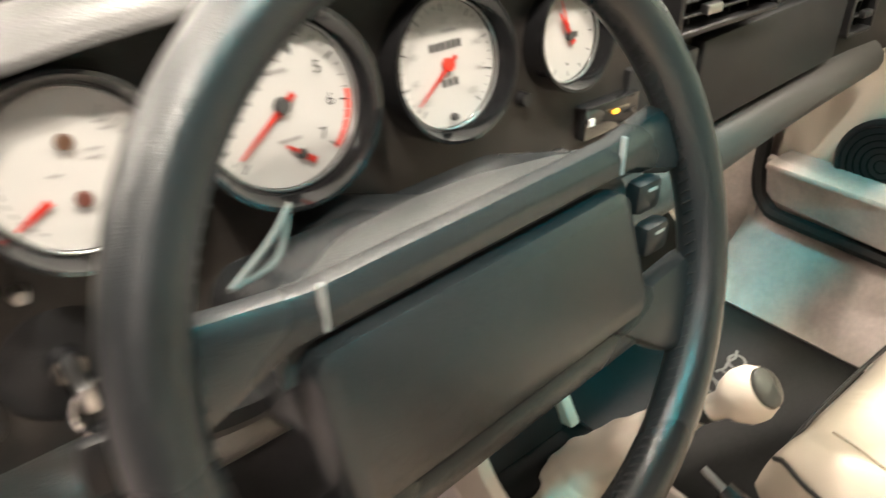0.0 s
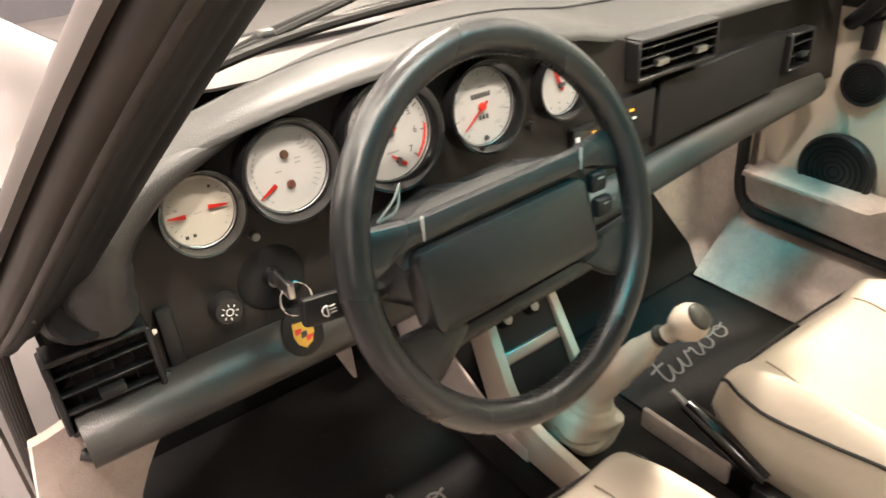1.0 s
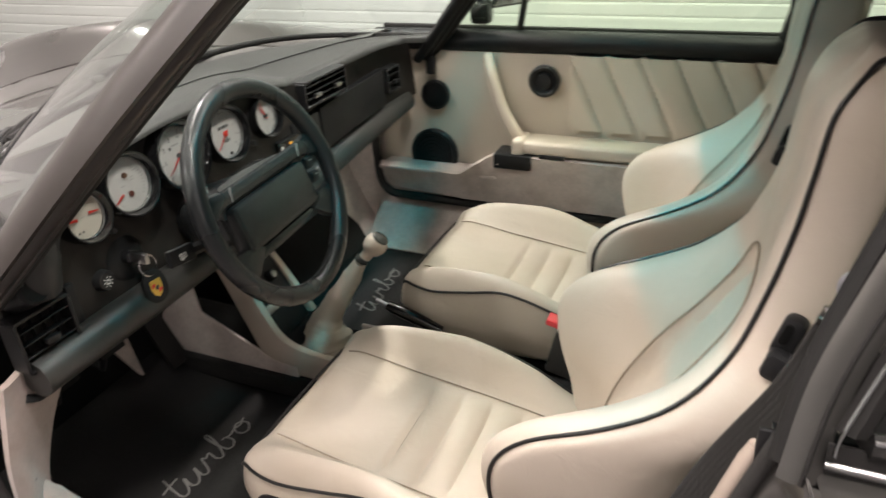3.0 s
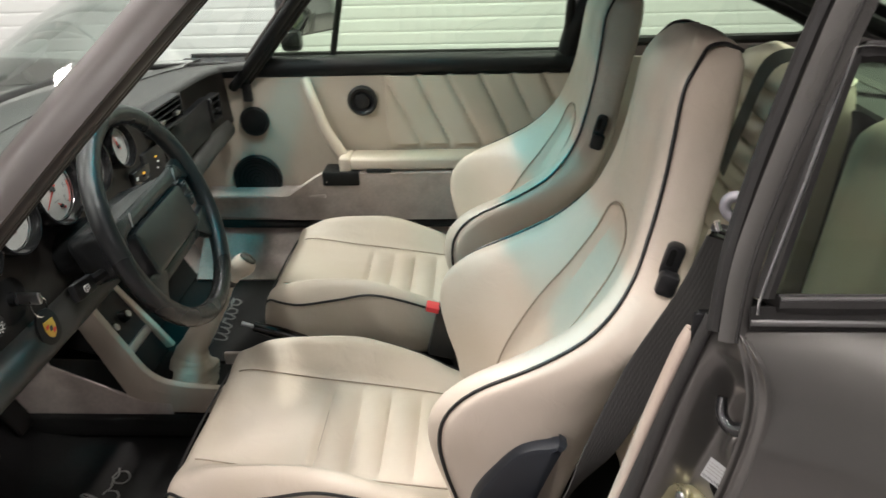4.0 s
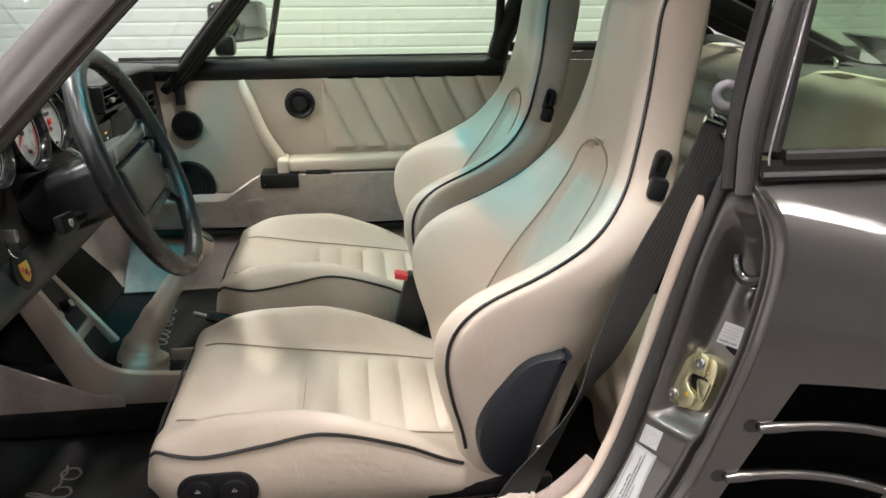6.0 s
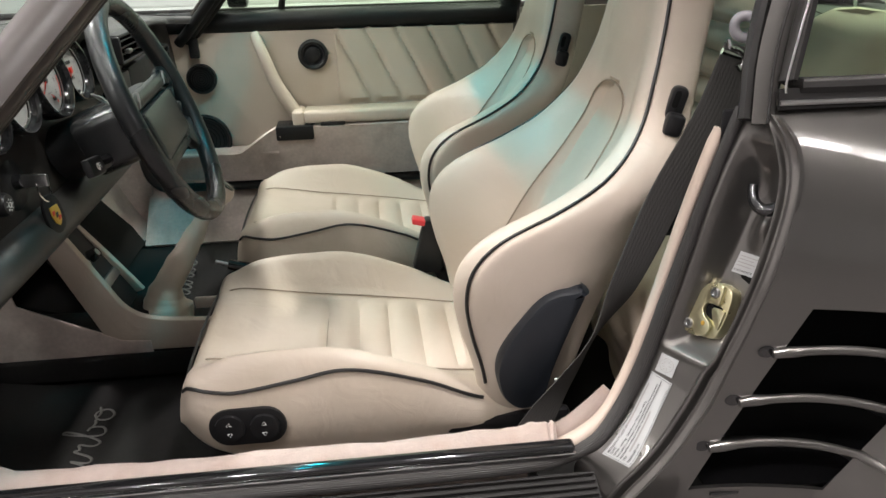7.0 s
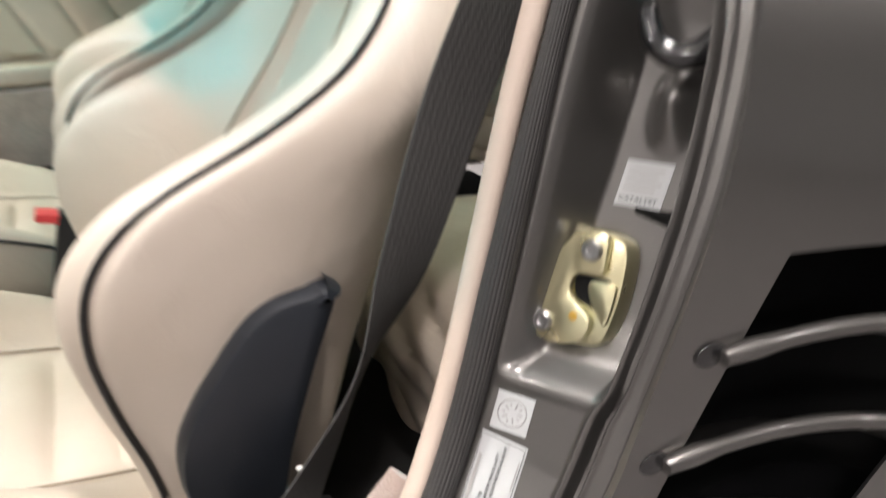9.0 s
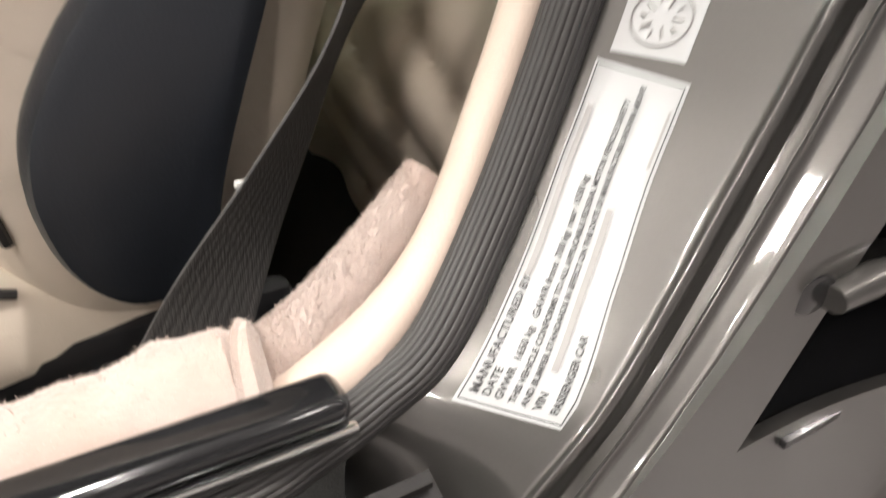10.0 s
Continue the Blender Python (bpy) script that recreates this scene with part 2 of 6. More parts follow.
def tube(pts, r, seg=8, closed=False, flat=1.0, bm=None, up=None):
    """A round bar along pts; r a number or a function of 0..1."""
    pts = [Vector(p) for p in pts]
    n = len(pts)
    rings = []
    side = None
    for i, p in enumerate(pts):
        a = pts[(i - 1) % n] if closed or i else p
        b = pts[(i + 1) % n] if closed or i < n - 1 else p
        d = (b - a).normalized()
        if side is None:
            ref = Vector(up) if up else (Vector((0, 0, 1)) if abs(d.z) < 0.9 else Vector((1, 0, 0)))
            side = d.cross(ref).normalized()
        side = (side - d * side.dot(d)).normalized()
        other = side.cross(d)
        rad = r(i / (n - 1)) if callable(r) else r
        rings.append([p + rad * (math.cos(2 * math.pi * k / seg) * side + flat * math.sin(2 * math.pi * k / seg) * other) for k in range(seg)])
    if closed:
        rings.append(rings[0])
    bm = loft(rings, True, not closed, bm)
    if closed:
        bmesh.ops.remove_doubles(bm, verts=bm.verts, dist=1e-6)
    return bm


def box(c, s, bevel=0.003, seg=2, rot=None, bm=None):
    b = bmesh.new()
    bmesh.ops.create_cube(b, size=1)
    bmesh.ops.scale(b, vec=s, verts=b.verts)
    if bevel:
        bmesh.ops.bevel(b, geom=b.edges[:], offset=min(bevel, min(s) * 0.45), segments=seg, affect="EDGES", profile=0.5)
    m = Matrix.Translation(c) @ (rot or Matrix())
    bmesh.ops.transform(b, matrix=m, verts=b.verts)
    return merge(bm, b)


def merge(bm, b):
    if bm is None:
        return b
    me = bpy.data.meshes.new("temp")
    b.to_mesh(me)
    b.free()
    bm.from_mesh(me)
    bpy.data.meshes.remove(me)
    return bm


def lathe(profile, m, seg=32, bm=None):
    """profile of (radius, height) turned about the z axis of m."""
    rings = [[m @ Vector((r * math.cos(2 * math.pi * k / seg), r * math.sin(2 * math.pi * k / seg), h)) for k in range(seg)] for r, h in profile]
    b = loft(rings)
    return merge(bm, b)


def prism(poly, m, depth, bevel=0.002, bm=None):
    """A plate with the outline poly in the xy plane of m, depth along its z."""
    b = bmesh.new()
    f = b.faces.new([b.verts.new((x, y, 0)) for x, y in poly])
    g = bmesh.ops.extrude_face_region(b, geom=[f])
    bmesh.ops.translate(b, vec=(0, 0, depth), verts=[v for v in g["geom"] if isinstance(v, bmesh.types.BMVert)])
    bmesh.ops.recalc_face_normals(b, faces=b.faces)
    if bevel:
        es = [e for e in b.edges if len(e.link_faces) == 2 and e.calc_face_angle(0) > 0.5]
        bmesh.ops.bevel(b, geom=es, offset=bevel, segments=2, affect="EDGES", profile=0.5)
    bmesh.ops.transform(b, matrix=m, verts=b.verts)
    return merge(bm, b)


def sheet(fn, nu, nv, thick=0.0, skip=None, bm=None):
    """A surface fn(u, v) for u, v in 0..1, given thickness against its normal; skip(u, v) leaves cells out."""
    b = bmesh.new()
    vs = [[b.verts.new(fn(i / nu, j / nv)) for j in range(nv + 1)] for i in range(nu + 1)]
    for i in range(nu):
        for j in range(nv):
            if not (skip and skip((i + 0.5) / nu, (j + 0.5) / nv)):
                b.faces.new((vs[i][j], vs[i + 1][j], vs[i + 1][j + 1], vs[i][j + 1]))
    for v in [v for v in b.verts if not v.link_faces]:
        b.verts.remove(v)
    b.normal_update()
    if thick:
        bmesh.ops.solidify(b, geom=b.faces[:], thickness=thick)
    return merge(bm, b)


def rounded(w, h, r, n=4):
    out = []
    for cx, cy, a in ((w / 2 - r, h / 2 - r, 0), (-w / 2 + r, h / 2 - r, 90), (-w / 2 + r, -h / 2 + r, 180), (w / 2 - r, -h / 2 + r, 270)):
        for i in range(n + 1):
            t = radians(a + 90 * i / n)
            out.append((cx + r * math.cos(t), cy + r * math.sin(t)))
    return out


def frame_to(o, normal, up=(0, 0, 1)):
    """A pose at o whose z is the normal and whose y is as near up as can be."""
    z = Vector(normal).normalized()
    x = Vector(up).cross(z).normalized()
    y = z.cross(x)
    return Matrix((( x.x, y.x, z.x, o[0]), (x.y, y.y, z.y, o[1]), (x.z, y.z, z.z, o[2]), (0, 0, 0, 1)))


def words(text, m, size, extrude=0.0003, spacing=1.0, shear=0.0, align="LEFT", thin=0.0):
    c = bpy.data.curves.new("words", "FONT")
    c.body, c.size, c.extrude, c.space_character, c.shear, c.align_x = text, size, extrude, spacing, shear, align
    c.resolution_u = 3
    c.offset = thin
    o = bpy.data.objects.new("words", c)
    scene.collection.objects.link(o)
    me = o.to_mesh()
    b = bmesh.new()
    b.from_mesh(me)
    o.to_mesh_clear()
    bpy.data.objects.remove(o)
    bpy.data.curves.remove(c)
    bmesh.ops.transform(b, matrix=m, verts=b.verts)
    return b

# ---- the room ----
def slab(name, c, s, mat, label, category):
    return solid(name, box(c, s, 0), mat, label, category, kind="structure", smooth=False)


slab("floor", (-0.5, 1, -0.05), (12, 14, 0.1), M_FLOOR, "smooth mid-grey showroom floor", "floor")
slab("ceiling", (-0.5, 1, 3.05), (12, 14, 0.1), M_CEIL, "plain white showroom ceiling", "ceiling")
slab("wall_north", (-0.5, 6.7, 1.5), (12, 0.2, 3), M_WALL, "smooth white painted showroom wall", "wall")
slab("wall_south", (-0.5, -6.0, 1.5), (12, 0.2, 3), M_GREYWALL, "plain grey painted showroom wall", "wall")
slab("wall_west", (-6.6, 1, 1.5), (0.2, 14, 3), M_GREYWALL, "plain grey painted showroom wall", "wall")
wall_e = slab("wall_east", (3.2, 1, 1.5), (0.2, 14, 3), M_SLAT, "white wall clad with horizontal roller-shutter slats", "wall")
slab("baseboard_north", (-0.5, 6.57, 0.13), (12, 0.06, 0.26), M_BASE, "tall dark grey skirting along the white wall", "skirting")

slat_me = finish("slat", sheet(lambda u, v: Vector((-0.005 * (1 - abs(2 * v - 1) ** 10) - 0.002, -6 + 12.6 * u, 0.0755 * v)), 1, 12, 0.003), M_SLAT)
for i in range(36):
    o = new("slat", slat_me)
    o.location = (3.098, 0, 0.02 + 0.077 * i)
    o.parent = wall_e


def ceiling_light(x, y):
    t = thing("ceiling_light", (x, y, 3.0), "white twin-tube batten light on the ceiling", "light", "ceiling lights")
    part("housing", box((x, y, 2.97), (0.50, 0.16, 0.05), 0.01), M_WALL, t)
    for dy in (-0.045, 0.045):
        part("tube", tube([(x - 0.21, y + dy, 2.925), (x + 0.21, y + dy, 2.925)], 0.014, 8), M_TUBE, t)


for lx, ly, lw in LAMPS:
    ceiling_light(lx, ly)

# ---- the car's shell ----
body = thing("car_body", (0, 0.2, 0), "bronze-grey metallic coupe body with its door opening bare", "car body")

# floor pan, firewall, tunnel
part("floor_pan", box((0.0, 0.45, 0.165), (1.38, 2.3, 0.02), 0.004), M_MATTE, body)
part("firewall", sheet(lambda u, v: Vector((-0.67 + 1.34 * u, 1.26 + 0.10 * v, 0.17 + 0.62 * v)), 2, 2, 0.02), M_MATTE, body)

# hood and front wings
def hood_z(x, y):
    q = (y - 1.12) / 1.3
    z = 0.80 - 0.05 * q - 0.22 * q * q
    ridge = math.exp(-((abs(x) - 0.58) / 0.13) ** 2) * (0.015 + 0.205 * min(1, max(0, q)))
    return z + ridge - 0.35 * max(0, abs(x) - 0.66) ** 1.3


part("hood", sheet(lambda u, v: Vector((0.44 * (2 * u - 1), 1.18 + 1.17 * v, hood_z(0.44 * (2 * u - 1), 1.18 + 1.17 * v))), 14, 16, 0.004), M_PAINT, body)
for sx in (-1, 1):
    part("front_wing", sheet(lambda u, v: Vector((sx * (0.446 + 0.40 * u), 0.98 + 1.45 * v, hood_z(0.446 + 0.40 * u, 0.98 + 1.45 * v) - (0.28 * max(0, u - 0.75) / 0.25 if u > 0.75 else 0))), 20, 20, 0.004), M_PAINT, body)
    part("headlight", lathe([(0.0, 0.02), (0.05, 0.018), (0.085, 0.004), (0.09, -0.02), (0.092, -0.12)], frame_to((sx * 0.58, 2.42, 0.66), (0, 1, 0.35))), M_CHROME, body)

# A pillars, header, roof
PB, PT = Vector((-0.655, 0.83, 0.79)), Vector((-0.436, 0.400, 1.22))


def pillar(sx):
    f = lambda p: Vector((sx * -p.x, p.y, p.z))
    d = (PT - PB)
    for nm, off, r, fl, mt in (("pillar_skin", Vector((-0.0336, 0.005, 0.007)), 0.022, 0.7, M_GASKET), ("pillar_seal", Vector((-0.024, -0.008, -0.003)), 0.015, 0.9, M_GASKET), ("pillar_lip", Vector((-0.012, -0.014, -0.008)), 0.007, 0.9, M_GASKET), ("pillar_channel", Vector((-0.004, -0.012, -0.006)), 0.011, 0.9, M_RUBBER), ("pillar_inner", Vector((0.026, 0.012, -0.004)), 0.015, 0.9, M_VINYL),
                               ("pillar_trim", Vector((0.012, -0.004, 0.0)), 0.014, 0.9, M_VINYL)):
        keys = [PB - 0.12 * d + off, PB + off, PB + 0.5 * d + off + Vector((-0.006, 0.004, 0.01)), PT + off, PT + Vector((0.0, -0.16, 0.03)) + off]
        line = spline([f(k) for k in keys], 6)
        if nm == "pillar_skin":
            n = Vector((-sx * -0.80, 0.30, 0.50)).normalized()
            a = d.normalized()
            a = Vector((sx * -a.x, a.y, a.z))
            w = a.cross(n).normalized()
            part(nm, sheet(lambda u, v: line[round(v * (len(line) - 1))] + w * 0.058 * (u - 0.5) + n * 0.008 * math.sin(math.pi * u), 8, len(line) - 1, 0.006), mt, body)
            continue
        part(nm, tube(line, r, 10, flat=fl), mt, body)


for sx in (-1, 1):
    pillar(sx)


def screen(u, v, lift=0.0):
    """The windscreen: u across, v from its foot to its head."""
    x = (2 * u - 1)
    foot = Vector((0.672 * x, 1.15 - 0.30 * abs(x) ** 4.5, 0.862 - 0.066 * x * x))
    head = Vector((0.450 * x, 0.455 - 0.055 * x * x, 1.245 - 0.025 * x * x))
    p = foot.lerp(head, v)
    p.z += 0.03 * math.sin(math.pi * v) + lift
    p.y += 0.02 * math.sin(math.pi * v)
    return p


part("windscreen", sheet(lambda u, v: screen(u, 0.80 * v), 24, 12), M_SCREEN, body, "clear tinted windscreen")
part("shade_band", sheet(lambda u, v: screen(u, 0.80 + 0.2 * v), 24, 4), M_BAND, body, "teal sun band along the head of the windscreen")
part("windscreen_seal", tube([screen(i / 32, 0.0) for i in range(33)], 0.007, 8), M_RUBBER, body)
part("header_rail", tube([screen(i / 24, 1.0) for i in range(25)], 0.02, 8), M_VINYL, body)


rail_x = lut([(-1.0, 0.62), (-0.6, 0.60), (-0.35, 0.59), (-0.16, 0.575), (-0.02, 0.545), (0.2, 0.50), (0.40, 0.436)])
rail_z = lut([(-1.0, 0.80), (-0.6, 0.97), (-0.35, 1.07), (-0.16, 1.14), (-0.02, 1.195), (0.2, 1.235), (0.40, 1.22)])


def roof(u, v, drop=0.0):
    x = 2 * u - 1
    y = 0.455 - 1.45 * v
    yy = min(0.40, y)
    return Vector((rail_x(yy) * x, y - 0.055 * x * x * (1 - v), rail_z(yy) + (0.035 + 0.03 * min(1, v * 3)) * (1 - abs(x) ** 2.5) - drop))


def rear_light(u, v):
    return v > 0.64 and 0.12 < u < 0.88


part("roof_skin", sheet(lambda u, v: roof(u, v), 20, 24, 0.004, rear_light), M_PAINT, body)
part("headliner", sheet(lambda u, v: roof(u, v, 0.03), 20, 24, 0.004, rear_light), M_HEAD, body)
part("rear_window", sheet(lambda u, v: roof(0.10 + 0.8 * u, 0.63 + 0.37 * v, 0.006), 12, 8), M_SIDEGLASS, body, "green-tinted rear window")
for sx in (-1, 1):
    rail = [(sx * rail_x(y), y, rail_z(y) - 0.01) for y in (0.40, 0.3, 0.2, 0.1, -0.02, -0.16, -0.35, -0.6, -0.9)]
    part("roof_rail", tube(spline(rail, 6), 0.03, 10, flat=0.8), M_PAINT, body)
    part("roof_seal", tube(spline([(x * 0.985, y, z - 0.03) for x, y, z in rail[:6]], 6), 0.014, 8), M_RUBBER, body)

# near-side jamb
jamb_in = lut([(0.30, 0.138), (0.34, 0.137), (0.36, 0.128), (0.407, 0.085), (0.45, 0.060), (0.49, 0.045), (0.58, 0.022), (0.72, -0.010), (0.81, -0.035)])
lip_y = lut([(0.30, 0.122), (0.354, 0.077), (0.397, 0.044), (0.441, 0.019), (0.475, 0.004), (0.527, -0.012), (0.577, -0.027), (0.624, -0.039), (0.653, -0.046), (0.699, -0.056), (0.733, -0.061), (0.758, -0.063), (0.785, -0.058), (0.81, -0.044)])
jin_x = lut([(0.30, -0.692), (0.34, -0.704), (0.36, -0.712), (0.375, -0.714), (0.41, -0.702), (0.45, -0.693), (0.53, -0.689), (0.60, -0.688), (0.81, -0.690)])


lip_x = lut([(0.30, -0.772), (0.354, -0.766), (0.441, -0.763), (0.527, -0.764), (0.624, -0.767), (0.653, -0.766), (0.699, -0.761), (0.733, -0.756), (0.765, -0.748), (0.797, -0.736), (0.81, -0.723)])
rim_u = lut([(0.30, 0.69), (0.50, 0.72), (0.525, 0.79), (0.69, 0.785), (0.74, 0.75), (0.78, 0.62), (0.81, 0.48)])
well = lut([(0.515, 0.0), (0.525, 0.020), (0.55, 0.032), (0.60, 0.036), (0.64, 0.040), (0.70, 0.042), (0.735, 0.034), (0.765, 0.012), (0.78, 0.0)])


def smooth_step(t, e0, e1):
    t = min(1, max(0, (t - e0) / (e1 - e0)))
    return t * t * (3 - 2 * t)


def jamb_flat(u, z):
    return Vector((jin_x(z), jamb_in(z), z)).lerp(Vector((lip_x(z), lip_y(z), z)), u)


def jamb(u, v):
    """The lock pillar: u from the seal to the outer lip, v up; a deep well for the latch, then a channel and two beads."""
    z = 0.30 + 0.51 * v
    r = rim_u(z)
    low = 1 - smooth_step(z, 0.505, 0.53)
    deep = smooth_step(u, -0.04, 0.16) * (1 - smooth_step(u, r - 0.10, r - 0.015)) * well(z)
    w = (u - r) / (1 - r)
    beads = 0.0022 * math.exp(-((w + 0.05) / 0.09) ** 2) + 0.0022 * math.exp(-((w - 0.47) / 0.06) ** 2) + 0.0016 * math.exp(-((w - 0.95) / 0.05) ** 2)
    ridge = 0.0016 * math.exp(-((z - 0.513) / 0.004) ** 2) * smooth_step(u, -0.06, 0.05) * (1 - smooth_step(u, r - 0.06, r))
    groove = (0.0045 + 0.0065 * low) * smooth_step(w, 0.05, 0.14) * (1 - smooth_step(w, 0.34, 0.42)) * (1 - smooth_step(z, 0.77, 0.80))
    bump = 0.014 * math.exp(-((u - 0.44) / 0.11) ** 2 - ((z - 0.672) / 0.018) ** 2) * min(1, deep / 0.03)
    turn = 0.006 * max(0, (u - 0.96) / 0.04) ** 2
    return jamb_flat(u, z) + Vector((0.23, -0.97, 0.05)) * deep + Vector((-0.30, 0.88, 0.36)) * (beads + ridge + bump - groove - turn)


part("door_jamb", sheet(lambda u, v: jamb(-0.16 + 1.16 * u, v), 170, 130, 0.0), M_PAINT, body, "painted recessed lock pillar of the door opening")

# rear wing with its slatted intake
S0, S1, ZB0, ZB1 = -0.034, -0.200, 0.345, 0.602


def skew(y, z):
    return y + 0.43 * (z - 0.47)


def wing_x(y, z):
    back = min(1.0, max(0.0, -y / 0.55))
    out = 0.767 + 0.125 * back * back * (3 - 2 * back)
    top = max(0, (z - 0.60) / 0.215)
    swell = min(0.075, 0.85 * max(0, S1 - skew(y, z))) * smooth_step(0.70 - z, 0.0, 0.12) * smooth_step(z, 0.10, 0.36)
    return -(out + swell - (out - 0.70) * top ** 2.6 + 0.012 * math.sin(math.pi * min(1, max(0, (z - 0.3) / 0.4))) * back)


ZS = sorted({0.10 + 0.245 * i / 8 for i in range(9)} | {ZB0 + (ZB1 - ZB0) * i / 10 for i in range(11)} | {ZB1 + (0.816 - ZB1) * i / 14 for i in range(15)})
NS = 44


def wing_s(u, z):
    a = skew(lip_y(z), z)
    if u < 6 / NS:
        return a + (S0 - a) * u * NS / 6
    if u < 28 / NS:
        return S0 + (S1 - S0) * (u * NS - 6) / 22
    return S1 + (-1.3 - S1) * (u * NS - 28) / 16


def wing(u, v):
    z = ZS[min(len(ZS) - 1, round(v * (len(ZS) - 1)))]
    s = wing_s(u, z)
    y = s - 0.43 * (z - 0.47)
    return Vector((wing_x(y, z), y, z))


def in_intake(u, v):
    k = int(v * (len(ZS) - 1))
    return 6 / NS < u < 28 / NS and ZB0 - 1e-4 <= ZS[k] < ZB1 - 1e-4


part("rear_wing", sheet(wing, NS, len(ZS) - 1, 0.006, in_intake), M_PAINT, body, "flared bronze-grey rear wing")
FR = 0.030
part("intake_corner", sheet(lambda u, v: (lambda s, z: Vector((wing_x(s - 0.43 * (z - 0.47), z), s - 0.43 * (z - 0.47), z)))(S1 + (FR - FR * math.cos(0.5 * math.pi * u)) * v, ZB1 - (FR - FR * math.sin(0.5 * math.pi * u)) * v), 10, 3, 0.006), M_PAINT, body)
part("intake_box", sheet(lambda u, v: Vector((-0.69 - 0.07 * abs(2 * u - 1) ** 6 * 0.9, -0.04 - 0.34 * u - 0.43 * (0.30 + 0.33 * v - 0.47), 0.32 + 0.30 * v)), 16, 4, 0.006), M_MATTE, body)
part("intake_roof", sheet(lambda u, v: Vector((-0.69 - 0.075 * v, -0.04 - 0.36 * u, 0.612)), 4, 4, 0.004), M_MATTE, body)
part("intake_floor", sheet(lambda u, v: Vector((-0.69 - 0.08 * v, -0.01 - 0.32 * u, 0.334)), 4, 4, 0.004), M_GLOSSBLACK, body)
for k, zc in enumerate((0.545, 0.478, 0.412)):
    keys = []
    for i in range(13):
        q = i / 12
        s = S0 + 0.012 + (S1 - S0 - 0.045) * q
        z = zc - 0.012 * q + 0.014 * math.sin(math.pi * q)
        y = s - 0.43 * (z - 0.47)
        keys.append(Vector((wing_x(y, z) - 0.004, y, z)))
    bm = tube(keys, lambda t: 0.0062 * (0.85 + 0.25 * math.sin(math.pi * min(1, t * 6))) if t < 0.15 else 0.0056, 10)
    bm = sheet(lambda u, v: keys[min(12, round(u * 12))] + Vector((0.045 * v, 0, -0.026 * v)), 12, 2, 0.003, bm=bm)
    part("strake", bm, M_PAINT, body, "slim body-coloured intake strake")
    tip = keys[0] + Vector((0.0042, 0.004, 0.0015))
    sock = frame_to(tip, (-1, 0.10, 0.0))
    part("strake_socket", prism([(0.010 * math.cos(2 * math.pi * i / 20) - 0.002, 0.0078 * math.sin(2 * math.pi * i / 20)) for i in range(20)], sock, 0.0012, 0.0004), M_GLOSSBLACK, body, "dark pocket at the tip of a strake")

# beltline trim, quarter window
part("belt_trim", tube([(-0.710, -0.050, 0.821), (-0.7125, -0.25, 0.820), (-0.713, -0.6, 0.815)], 0.0030, 8), M_STEEL, body)
qw = [(-0.0635, 0.841), (-0.134, 1.038), (-0.150, 1.054), (-0.19, 1.050), (-0.30, 1.022), (-0.45, 0.97), (-0.60, 0.905), (-0.667, 0.868), (-0.676, 0.848), (-0.64, 0.836)]
qx = lambda z: -0.705 + (z - 0.82) * 0.42
qlow = [(-0.40, 0.835), (-0.25, 0.835), (-0.12, 0.835), (-0.075, 0.8355)]
qpts = spline([(qx(z), y, z) for y, z in qw], 5) + [Vector((qx(z), y, z)) for y, z in qlow]
part("quarter_seal", tube(qpts, 0.0105, 8, True), M_RUBBER, body)
part("window_shelf", sheet(lambda u, v: Vector((-0.7115 + 0.006 * v, -0.050 - 0.61 * u, 0.814 + 0.022 * v)), 8, 2, 0.004), M_RUBBER, body)
part("quarter_trim", tube([(qx(0.843) - 0.0085, y, 0.843) for y in (-0.076, -0.3, -0.5, -0.64)], 0.0026, 8), M_CHROME, body)
part("quarter_trim", tube(spline([(qx(z) - 0.013, y, z) for y, z in ((-0.0535, 0.832), (-0.0585, 0.853), (-0.096, 0.95), (-0.132, 1.045), (-0.144, 1.062), (-0.19, 1.058))], 4), 0.0013, 6), M_CHROME, body)
bm = bmesh.new()
bm.faces.new([bm.verts.new(p) for p in qpts])
part("quarter_glass", bm, M_SIDEGLASS, body, "green-tinted rear quarter window")
bp = [(-0.697, -0.035, 0.80), (-0.670, -0.048, 0.87), (-0.644, -0.073, 0.94), (-0.620, -0.101, 1.01), (-0.598, -0.128, 1.08), (-0.585, -0.148, 1.125)]
bps = spline(bp, 4)
part("b_pillar", sheet(lambda u, v: bps[round(v * (len(bps) - 1))] + Vector((-0.012 - 0.004 * math.sin(math.pi * u), (0.026 + 0.016 * v) * (0.5 - u), 0.0)), 8, len(bps) - 1, 0.008), M_PAINT, body)
part("b_pillar_groove", tube(spline([(x - 0.0165, y - 0.003, z) for x, y, z in bp], 4), 0.0018, 8), M_RUBBER, body)
# far-side rear quarter frame and pillar
fq = [Vector((-p.x, p.y, p.z)) for p in qpts]
part("quarter_seal", tube(fq, 0.014, 8, True), M_RUBBER, body)
bm = bmesh.new()
bm.faces.new([bm.verts.new(p) for p in fq])
part("quarter_glass", bm, M_SIDEGLASS, body, "green-tinted rear quarter window")
part("b_pillar", tube(spline([(-x, y, z) for x, y, z in bp], 4), 0.03, 10), M_VINYL, body)
part("rear_wing", sheet(lambda u, v: Vector((0.70 + 0.16 * math.sin(math.pi * 0.5 * min(1, u * 2)), 0.0 - 1.3 * u, 0.15 + 0.66 * v)), 8, 8, 0.006), M_PAINT, body)
